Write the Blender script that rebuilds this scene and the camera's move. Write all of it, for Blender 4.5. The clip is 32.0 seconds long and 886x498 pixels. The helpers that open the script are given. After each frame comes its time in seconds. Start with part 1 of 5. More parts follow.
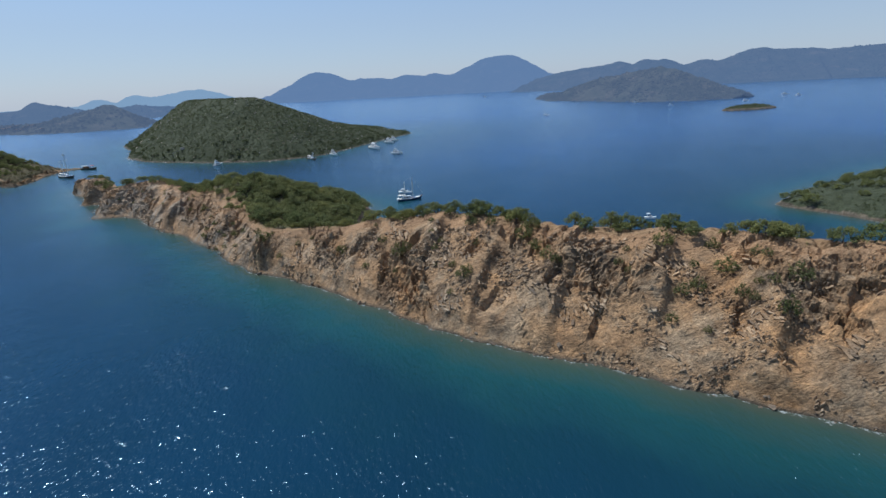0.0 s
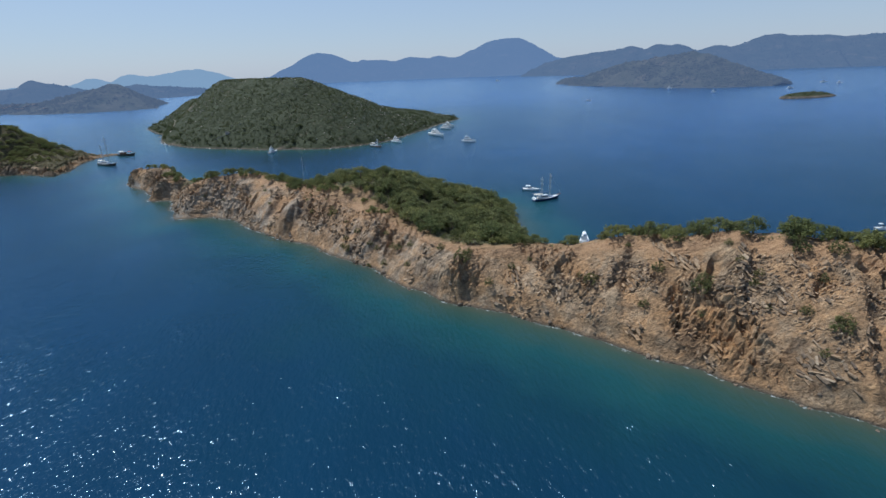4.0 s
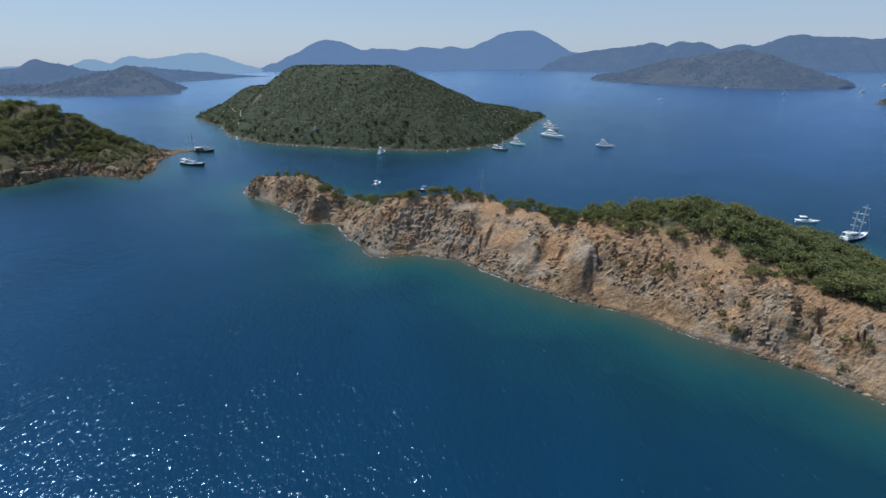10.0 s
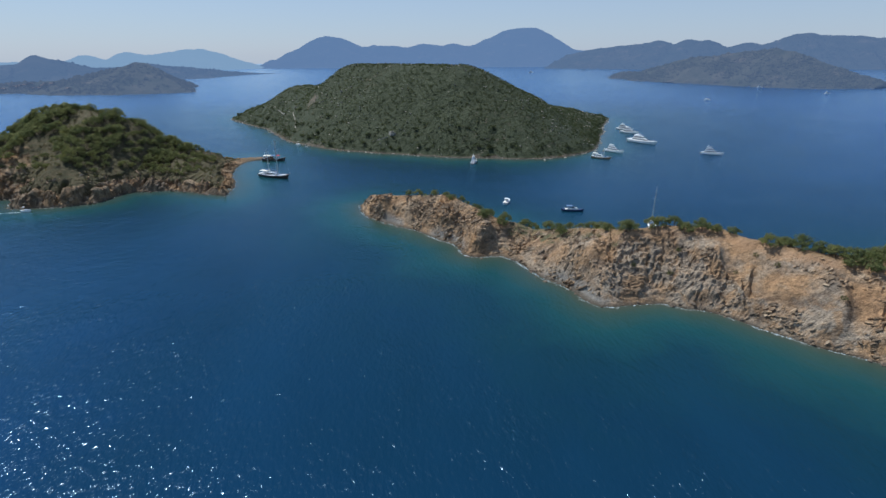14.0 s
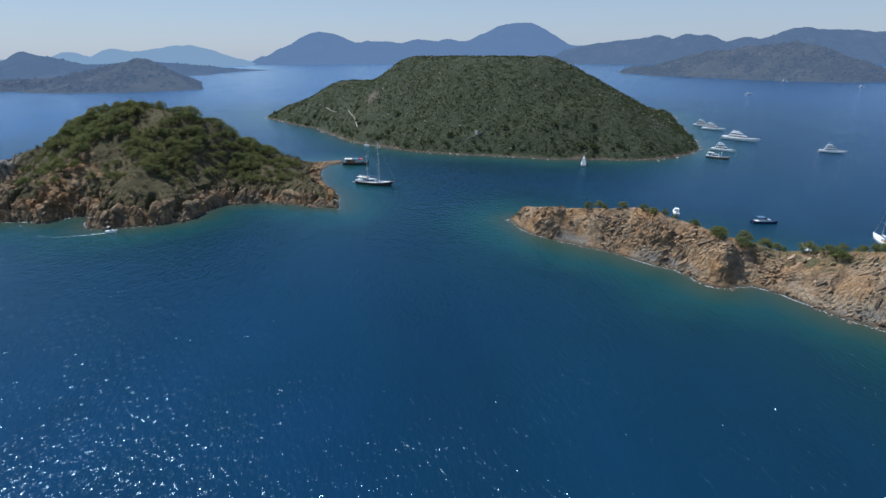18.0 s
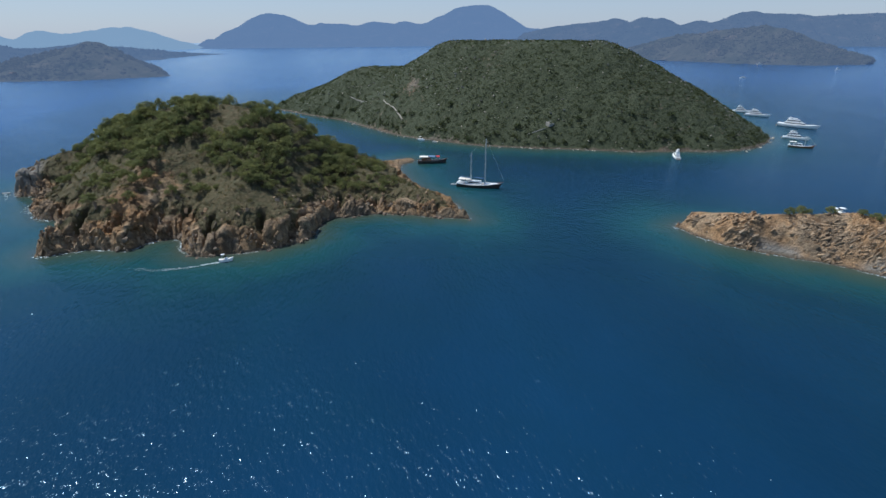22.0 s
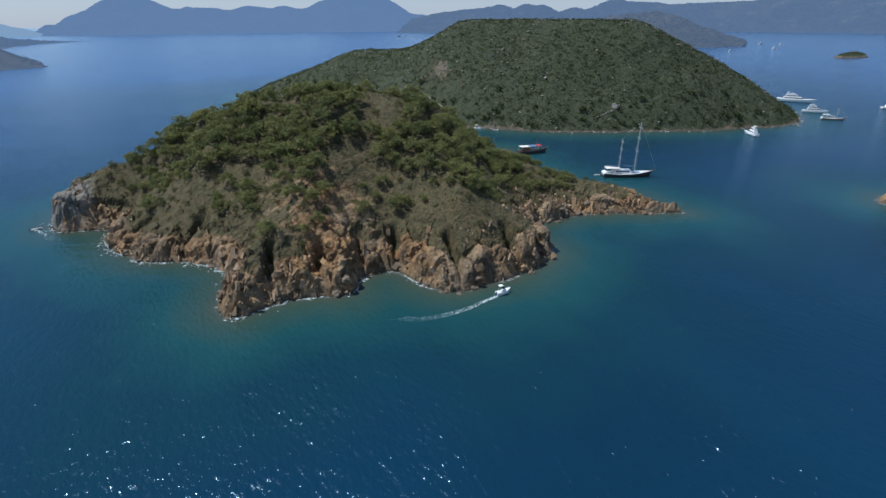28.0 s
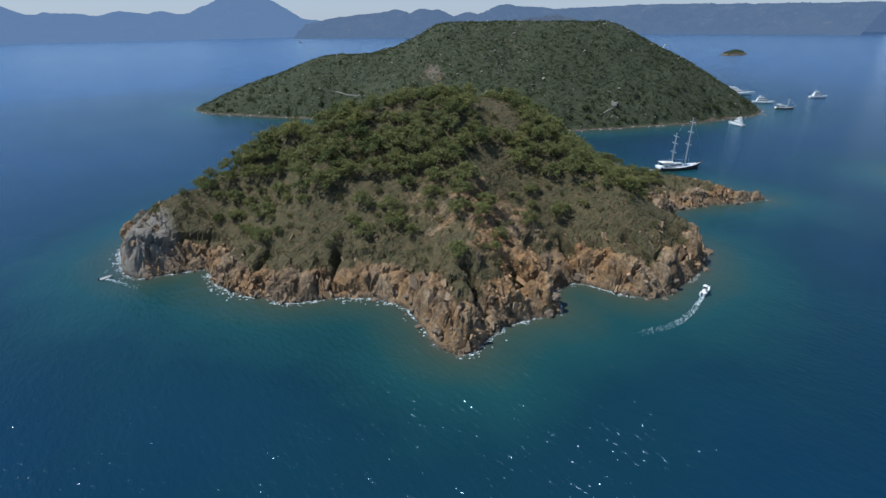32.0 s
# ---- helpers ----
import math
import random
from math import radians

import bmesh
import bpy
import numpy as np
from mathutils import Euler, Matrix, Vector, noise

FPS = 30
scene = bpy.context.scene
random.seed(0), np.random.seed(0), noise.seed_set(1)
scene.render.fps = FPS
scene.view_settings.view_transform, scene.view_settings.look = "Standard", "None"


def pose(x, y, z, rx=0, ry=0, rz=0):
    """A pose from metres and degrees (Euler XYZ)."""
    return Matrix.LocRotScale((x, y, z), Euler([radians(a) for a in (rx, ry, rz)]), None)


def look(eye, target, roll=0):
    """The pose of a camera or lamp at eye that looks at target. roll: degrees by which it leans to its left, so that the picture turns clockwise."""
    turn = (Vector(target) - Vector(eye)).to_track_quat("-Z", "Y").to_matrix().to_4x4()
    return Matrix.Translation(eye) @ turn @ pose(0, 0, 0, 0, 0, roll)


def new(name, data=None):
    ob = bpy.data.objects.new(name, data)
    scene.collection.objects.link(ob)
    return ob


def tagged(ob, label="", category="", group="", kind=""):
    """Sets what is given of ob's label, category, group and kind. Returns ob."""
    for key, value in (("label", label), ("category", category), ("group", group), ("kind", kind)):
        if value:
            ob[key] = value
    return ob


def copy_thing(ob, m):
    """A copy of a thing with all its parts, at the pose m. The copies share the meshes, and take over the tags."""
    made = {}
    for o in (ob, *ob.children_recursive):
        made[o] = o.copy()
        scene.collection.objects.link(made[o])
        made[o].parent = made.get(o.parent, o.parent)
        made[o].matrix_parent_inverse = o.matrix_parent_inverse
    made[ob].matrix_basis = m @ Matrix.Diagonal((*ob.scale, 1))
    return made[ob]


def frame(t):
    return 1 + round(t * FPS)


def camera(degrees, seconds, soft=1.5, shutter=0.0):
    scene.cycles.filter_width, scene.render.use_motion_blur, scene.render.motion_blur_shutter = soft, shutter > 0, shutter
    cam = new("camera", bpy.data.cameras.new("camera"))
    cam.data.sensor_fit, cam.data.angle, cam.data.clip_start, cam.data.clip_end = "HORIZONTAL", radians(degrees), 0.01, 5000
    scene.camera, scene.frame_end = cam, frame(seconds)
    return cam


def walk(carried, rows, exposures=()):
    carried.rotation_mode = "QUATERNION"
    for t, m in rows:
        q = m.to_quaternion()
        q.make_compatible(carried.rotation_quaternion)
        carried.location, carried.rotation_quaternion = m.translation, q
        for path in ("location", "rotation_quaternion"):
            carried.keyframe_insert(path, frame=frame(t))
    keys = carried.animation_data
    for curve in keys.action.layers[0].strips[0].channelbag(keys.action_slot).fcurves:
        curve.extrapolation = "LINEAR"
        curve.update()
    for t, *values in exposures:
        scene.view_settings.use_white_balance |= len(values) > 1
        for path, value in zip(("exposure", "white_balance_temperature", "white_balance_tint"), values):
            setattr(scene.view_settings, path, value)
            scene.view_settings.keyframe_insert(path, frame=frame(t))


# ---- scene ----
cam = camera(83.0, 32.0)
PATH = [
    (0, (12.824, -2.629, 76.337), (12.835, -0.73, 75.709), -3.0),
    (0.5, (1.658, 4.951, 76.21), (1.672, 6.848, 75.575), -3.2),
    (1, (-10.778, 12.376, 76.207), (-10.762, 14.271, 75.568), -3.0),
    (1.5, (-21.416, 18.757, 76.311), (-21.39, 20.648, 75.659), -2.9),
    (2, (-32.588, 25.61, 76.425), (-32.561, 27.496, 75.759), -2.9),
    (2.5, (-43.367, 31.989, 76.817), (-43.336, 33.871, 76.141), -2.8),
    (3, (-54.369, 38.551, 77.183), (-54.337, 40.43, 76.498), -2.4),
    (3.5, (-65.206, 44.637, 77.378), (-65.167, 46.516, 76.694), -2.4),
    (5.5, (-109.274, 75.34, 77.171), (-109.225, 77.214, 76.473), -1.5),
    (6, (-120.007, 82.479, 77.294), (-119.952, 84.351, 76.592), -1.3),
    (6.5, (-130.53, 89.206, 77.276), (-130.468, 91.077, 76.571), -1.1),
    (7, (-141.218, 96.115, 77.375), (-141.155, 97.986, 76.668), -0.9),
    (7.5, (-151.369, 103.178, 77.418), (-151.302, 105.048, 76.71), -0.8),
    (8, (-161.709, 110.356, 77.664), (-161.641, 112.224, 76.954), -0.8),
    (8.5, (-171.818, 116.654, 77.653), (-171.746, 118.524, 76.946), -0.7),
    (9, (-182.225, 123.283, 77.948), (-182.153, 125.153, 77.24), -0.6),
    (9.5, (-192.322, 129.857, 78.104), (-192.245, 131.725, 77.395), -0.5),
    (10, (-202.747, 136.664, 78.522), (-202.667, 138.53, 77.807), -0.5),
    (10.5, (-212.744, 142.829, 78.902), (-212.659, 144.694, 78.185), -0.3),
    (11, (-223.279, 148.91, 79.398), (-223.193, 150.774, 78.678), -0.5),
    (11.5, (-234.104, 154.523, 79.539), (-234.011, 156.386, 78.819), -0.1),
    (12, (-244.937, 160.608, 79.749), (-244.841, 162.472, 79.03), -0.3),
    (12.5, (-255.574, 166.823, 79.976), (-255.469, 168.685, 79.254), -0.0),
    (13, (-265.825, 173.278, 80.256), (-265.723, 175.14, 79.533), -0.3),
    (13.5, (-276.359, 179.807, 80.367), (-276.245, 181.666, 79.64), -0.0),
    (14, (-286.407, 186.015, 80.443), (-286.292, 187.876, 79.718), -0.3),
    (14.5, (-296.849, 191.876, 80.164), (-296.715, 193.736, 79.441), 0.2),
    (16.5, (-338.587, 217.95, 77.006), (-338.436, 219.805, 76.275), -0.4),
    (17, (-349.41, 224.487, 76.852), (-349.253, 226.342, 76.121), -0.3),
    (18, (-369.67, 237.242, 76.408), (-369.499, 239.093, 75.671), -0.5),
    (19, (-391.341, 249.87, 76.66), (-391.14, 251.715, 75.914), -0.3),
    (20, (-413.08, 261.628, 76.929), (-412.831, 263.46, 76.168), -0.4),
    (21, (-434.163, 272.619, 77.545), (-433.865, 274.439, 76.771), -0.3),
    (22, (-454.284, 284.66, 77.748), (-453.93, 286.462, 76.955), -0.4),
    (23, (-474.237, 297.502, 77.626), (-473.813, 299.279, 76.814), -0.1),
    (24, (-494.324, 310.289, 77.139), (-493.828, 312.042, 76.313), 0.1),
    (24.5, (-503.988, 316.553, 76.584), (-503.46, 318.292, 75.75), 0.0),
    (25, (-513.926, 322.807, 75.949), (-513.365, 324.535, 75.111), 0.1),
    (25.5, (-523.277, 329.155, 75.46), (-522.687, 330.868, 74.615), 0.1),
    (27.5, (-560.489, 354.626, 71.991), (-559.767, 356.295, 71.157), -0.1),
    (28, (-569.52, 360.912, 71.603), (-568.75, 362.558, 70.768), -0.2),
    (29, (-586.293, 373.246, 70.911), (-585.425, 374.842, 70.075), -0.4),
    (30, (-602.915, 386.283, 70.352), (-601.982, 387.839, 69.511), -0.5),
    (31, (-618.718, 399.791, 69.928), (-617.717, 401.307, 69.09), -0.5),
    (32, (-633.875, 412.911, 70.155), (-632.778, 414.368, 69.333), -0.6),
]
walk(cam, [(t, look(eye, target, roll)) for t, eye, target, roll in PATH], [(0.0, 0.0, 5750, 8), (32.0, 0.0, 5750, 8)])


# ---- light ----
SUN_AZ, SUN_EL = radians(-52), radians(61)      # azimuth from +y towards +x
world = bpy.data.worlds.new("world")
scene.world = world
world.use_nodes = True
wn = world.node_tree.nodes
sky = wn.new("ShaderNodeTexSky")
sky.sky_type, sky.sun_disc = "NISHITA", False
sky.sun_elevation, sky.sun_rotation = SUN_EL, SUN_AZ
sky.air_density, sky.dust_density, sky.ozone_density = 1.0, 0.25, 2.5
wn["Background"].inputs["Strength"].default_value = 0.104
haze = wn.new("ShaderNodeMix")
haze.data_type = "RGBA"
haze.inputs[7].default_value = (3.88, 4.45, 5.50, 1)
where = wn.new("ShaderNodeTexCoord")
split = wn.new("ShaderNodeSeparateXYZ")
thick = wn.new("ShaderNodeValToRGB")            # summer haze, thick at the horizon and thin overhead
thick.color_ramp.elements[0].color, thick.color_ramp.elements[1].color = (0.72, 0.72, 0.72, 1), (0.04, 0.04, 0.04, 1)
for at, amount in ((0.11, 0.62), (0.24, 0.20)):
    thick.color_ramp.elements.new(at).color = (amount, amount, amount, 1)
world.node_tree.links.new(where.outputs["Generated"], split.inputs[0])
world.node_tree.links.new(split.outputs["Z"], thick.inputs[0])
world.node_tree.links.new(thick.outputs[0], haze.inputs[0])
world.node_tree.links.new(sky.outputs[0], haze.inputs[6])
world.node_tree.links.new(haze.outputs[2], wn["Background"].inputs[0])
sun = new("sun", bpy.data.lights.new("sun", "SUN"))
sun.data.energy, sun.data.angle, sun.data.color = 5.0, radians(0.53), (1.0, 0.95, 0.87)
to_sun = Vector((math.sin(SUN_AZ) * math.cos(SUN_EL), math.cos(SUN_AZ) * math.cos(SUN_EL), math.sin(SUN_EL)))
sun.matrix_world = look(to_sun * 100, (0, 0, 0))


# ---- materials ----
def nodes_of(name):
    m = bpy.data.materials.new(name)
    m.use_nodes = True
    nt = m.node_tree
    return m, nt, nt.nodes, nt.links, nt.nodes["Principled BSDF"]


def ramp(nt, fac, stops):
    r = nt.nodes.new("ShaderNodeValToRGB")
    e = r.color_ramp.elements
    while len(e) < len(stops):
        e.new(0.5)
    for el, (p, c) in zip(e, stops):
        el.position, el.color = p, (*c, 1)
    nt.links.new(fac, r.inputs[0])
    return r.outputs[0]


def noise_tex(nt, vec, scale, detail=6.0, rough=0.6, distort=0.0):
    n = nt.nodes.new("ShaderNodeTexNoise")
    n.inputs["Scale"].default_value, n.inputs["Detail"].default_value = scale, detail
    n.inputs["Roughness"].default_value, n.inputs["Distortion"].default_value = rough, distort
    nt.links.new(vec, n.inputs["Vector"])
    return n.outputs["Fac"]


def mix(nt, fac, a, b, how="MIX"):
    n = nt.nodes.new("ShaderNodeMix")
    n.data_type, n.blend_type = "RGBA", how
    for sock, v in ((n.inputs[0], fac), (n.inputs[6], a), (n.inputs[7], b)):
        if isinstance(v, (int, float)):
            sock.default_value = v
        elif isinstance(v, tuple):
            sock.default_value = (*v, 1)
        else:
            nt.links.new(v, sock)
    return n.outputs[2]


def calc(nt, op, a, b=0.0):
    n = nt.nodes.new("ShaderNodeMath")
    n.operation = op
    n.use_clamp = op == "MULTIPLY_ADD"
    for sock, v in zip(n.inputs, (a, b)):
        if isinstance(v, (int, float)):
            sock.default_value = v
        else:
            nt.links.new(v, sock)
    return n.outputs[0]


def bump(nt, bsdf, height, strength, distance, before=None):
    b = nt.nodes.new("ShaderNodeBump")
    b.inputs["Strength"].default_value, b.inputs["Distance"].default_value = strength, distance
    nt.links.new(height, b.inputs["Height"])
    if before is not None:
        nt.links.new(before, b.inputs["Normal"])
    nt.links.new(b.outputs[0], bsdf.inputs["Normal"])
    return b.outputs[0]


def coords(nt, kind="Object"):
    return nt.nodes.new("ShaderNodeTexCoord").outputs[kind]


def attribute(nt, name):
    a = nt.nodes.new("ShaderNodeAttribute")
    a.attribute_name = name
    return a.outputs["Fac"]


def squash(nt, vec, sx, sy, sz, turn=(0, 0, 0)):
    m = nt.nodes.new("ShaderNodeMapping")
    m.inputs["Scale"].default_value = (sx, sy, sz)
    m.inputs["Rotation"].default_value = [radians(a) for a in turn]
    nt.links.new(vec, m.inputs["Vector"])
    return m.outputs[0]


def ground_material(name, rock, soil, veg_a, veg_b):
    """Bare rock with bedding, and dry soil with low growth where the attribute 'veg' is high."""
    m, nt, n, l, bsdf = nodes_of(name)
    v = coords(nt)
    strata = noise_tex(nt, squash(nt, v, 0.10, 0.9, 0.5, (25, 35, 40)), 0.55, 9, 0.7, 0.6)
    broad = noise_tex(nt, v, 0.06, 5, 0.6)
    fine = noise_tex(nt, v, 1.4, 8, 0.72)
    col = ramp(nt, strata, [(0.30, tuple(c * 0.48 for c in rock)), (0.42, tuple(c * 0.78 for c in rock)), (0.54, rock), (0.70, tuple(min(1, c * 1.5) for c in rock))])
    rust = ramp(nt, broad, [(0.42, (0.48, 0.49, 0.5)), (0.54, (0.54, 0.49, 0.44)), (0.68, (0.64, 0.49, 0.34))])
    col = mix(nt, 0.85, col, rust, "OVERLAY")
    col = mix(nt, calc(nt, "MULTIPLY", ramp(nt, broad, [(0.44, (1.0,) * 3), (0.58, (0.25,) * 3)]), attribute(nt, "grey")), col, mix(nt, strata, (0.165, 0.147, 0.125), (0.47, 0.415, 0.34)))
    col = mix(nt, 0.55, col, ramp(nt, fine, [(0.3, (0.28,) * 3), (0.7, (0.78,) * 3)]), "OVERLAY")
    mottle = noise_tex(nt, v, 0.85, 9, 0.8, 0.3)
    scree = noise_tex(nt, v, 0.16, 7, 0.65, 0.4)
    col = mix(nt, ramp(nt, scree, [(0.47, (0, 0, 0)), (0.57, (0.75,) * 3)]), col, mix(nt, fine, tuple(c * 0.75 for c in soil), tuple(c * 1.25 for c in soil)))
    col = mix(nt, 1.0, col, ramp(nt, mottle, [(0.32, (0.36, 0.35, 0.34)), (0.46, (0.84, 0.82, 0.80)), (0.56, (1.05, 1.03, 1.0)), (0.70, (1.40, 1.32, 1.20))]), "MULTIPLY")
    stain = noise_tex(nt, squash(nt, v, 0.7, 1.3, 0.8, (20, 30, 40)), 0.11, 7, 0.68, 0.8)
    col = mix(nt, 1.0, col, ramp(nt, stain, [(0.36, (0.46, 0.45, 0.46)), (0.47, (0.90, 0.89, 0.88)), (0.56, (1.10, 1.08, 1.05)), (0.70, (1.28, 1.22, 1.12))]), "MULTIPLY")
    green = mix(nt, ramp(nt, noise_tex(nt, v, 0.45, 6, 0.7), [(0.38, (0, 0, 0)), (0.62, (1, 1, 1))]), veg_a, veg_b)
    edge = calc(nt, "ADD", attribute(nt, "veg"), calc(nt, "MULTIPLY", calc(nt, "SUBTRACT", noise_tex(nt, v, 0.22, 6, 0.7), 0.5), 1.3))
    col = mix(nt, ramp(nt, edge, [(0.42, (0, 0, 0)), (0.58, (1, 1, 1))]), col, green)
    cap = calc(nt, "ADD", attribute(nt, "cap"), calc(nt, "MULTIPLY", calc(nt, "SUBTRACT", noise_tex(nt, v, 0.12, 6, 0.7), 0.55), 1.6))
    col = mix(nt, ramp(nt, calc(nt, "MULTIPLY", cap, attribute(nt, "cap")), [(0.2, (0, 0, 0)), (0.7, (0.75,) * 3)]), col, mix(nt, fine, (0.28, 0.155, 0.078), (0.42, 0.27, 0.15)))
    col = mix(nt, ramp(nt, attribute(nt, "shingle"), [(0.35, (0, 0, 0)), (0.7, (0.9,) * 3)]), col, mix(nt, fine, (0.15, 0.14, 0.12), (0.30, 0.275, 0.235)))
    wet = calc(nt, "ADD", attribute(nt, "height"), calc(nt, "MULTIPLY", fine, 0.9))
    col = mix(nt, ramp(nt, calc(nt, "MULTIPLY", wet, 0.4), [(0.25, (1, 1, 1)), (0.62, (0, 0, 0))]), col, (0.085, 0.07, 0.05))
    l.new(col, bsdf.inputs["Base Color"])
    bsdf.inputs["Roughness"].default_value = 0.9
    bsdf.inputs["Specular IOR Level"].default_value = 0.25
    vor = n.new("ShaderNodeTexVoronoi")
    vor.feature = "DISTANCE_TO_EDGE"
    vor.inputs["Scale"].default_value = 0.55
    warped = n.new("ShaderNodeVectorMath")
    warped.operation = "ADD"
    l.new(squash(nt, v, 0.55, 1.6, 1.5, (30, 20, 40)), warped.inputs[0])
    wob_tex = n.new("ShaderNodeTexNoise")
    wob_tex.inputs["Scale"].default_value = 0.7
    l.new(v, wob_tex.inputs["Vector"]), l.new(wob_tex.outputs["Color"], warped.inputs[1])
    l.new(warped.outputs[0], vor.inputs["Vector"])
    crack = ramp(nt, vor.outputs["Distance"], [(0.0, (0, 0, 0)), (0.16, (1, 1, 1))])
    b0 = bump(nt, bsdf, crack, 0.40, 0.6)
    b1 = bump(nt, bsdf, strata, 0.8, 1.1, b0)
    b2 = bump(nt, bsdf, fine, 0.75, 0.38, b1)
    bump(nt, bsdf, noise_tex(nt, v, 0.5, 9, 0.75, 0.8), 0.6, 0.8, b2)
    return m


def leaf_material(name, dark, light):
    m, nt, n, l, bsdf = nodes_of(name)
    info = n.new("ShaderNodeObjectInfo")
    geo = n.new("ShaderNodeNewGeometry")
    a = mix(nt, geo.outputs["Random Per Island"], dark, light)
    tint = ramp(nt, info.outputs["Random"], [(0.0, (0.74, 0.80, 0.66)), (0.5, (0.97, 0.98, 0.9)), (1.0, (1.18, 1.12, 0.92))])
    a = mix(nt, 1.0, a, tint, "MULTIPLY")
    a = mix(nt, 0.5, a, ramp(nt, noise_tex(nt, coords(nt), 2.2, 6, 0.7), [(0.3, (0.2,) * 3), (0.7, (0.8,) * 3)]), "OVERLAY")
    a = mix(nt, 1.0, a, ramp(nt, noise_tex(nt, coords(nt), 0.33, 5, 0.7), [(0.32, (0.60, 0.66, 0.62)), (0.50, (0.98, 0.98, 0.95)), (0.68, (1.35, 1.28, 1.12))]), "MULTIPLY")
    l.new(a, bsdf.inputs["Base Color"])
    bsdf.inputs["Roughness"].default_value = 0.75
    bsdf.inputs["Specular IOR Level"].default_value = 0.2
    thin = n.new("ShaderNodeBsdfTranslucent")
    mx = n.new("ShaderNodeMixShader")
    mx.inputs[0].default_value = 0.55
    l.new(a, thin.inputs[0]), l.new(bsdf.outputs[0], mx.inputs[1]), l.new(thin.outputs[0], mx.inputs[2])
    l.new(mx.outputs[0], n["Material Output"].inputs[0])
    return m


def plain(name, colour, rough=0.5, metal=0.0, vary=0.12, scale=3.0):
    m, nt, n, l, bsdf = nodes_of(name)
    f = noise_tex(nt, coords(nt), scale, 6, 0.65)
    l.new(mix(nt, f, tuple(c * (1 - vary) for c in colour), tuple(min(1, c * (1 + vary)) for c in colour)), bsdf.inputs["Base Color"])
    bsdf.inputs["Roughness"].default_value, bsdf.inputs["Metallic"].default_value = rough, metal
    return m


def far_haze_material(name, low, high, haze_glow, amount):
    """Forested slopes of the distance, with a hot day's haze painted in as glow."""
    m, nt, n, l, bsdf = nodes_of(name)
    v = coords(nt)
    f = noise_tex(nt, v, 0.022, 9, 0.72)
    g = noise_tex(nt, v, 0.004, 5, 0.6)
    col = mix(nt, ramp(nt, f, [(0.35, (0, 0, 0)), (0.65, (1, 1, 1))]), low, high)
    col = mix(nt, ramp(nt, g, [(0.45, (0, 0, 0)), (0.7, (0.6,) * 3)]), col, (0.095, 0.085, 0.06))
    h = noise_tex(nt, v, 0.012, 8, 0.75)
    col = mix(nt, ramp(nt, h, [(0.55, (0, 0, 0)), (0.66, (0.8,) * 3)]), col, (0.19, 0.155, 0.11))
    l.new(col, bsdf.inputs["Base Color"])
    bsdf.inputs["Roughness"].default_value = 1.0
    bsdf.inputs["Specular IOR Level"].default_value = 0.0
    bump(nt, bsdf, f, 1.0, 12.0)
    # even bluish emission stands in for the haze in front of the slopes
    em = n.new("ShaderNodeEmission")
    em.inputs[0].default_value, em.inputs[1].default_value = (*haze_glow, 1), 1.0
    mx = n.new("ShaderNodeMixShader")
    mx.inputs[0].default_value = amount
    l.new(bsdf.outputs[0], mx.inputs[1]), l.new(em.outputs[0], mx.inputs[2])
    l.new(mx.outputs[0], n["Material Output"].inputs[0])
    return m


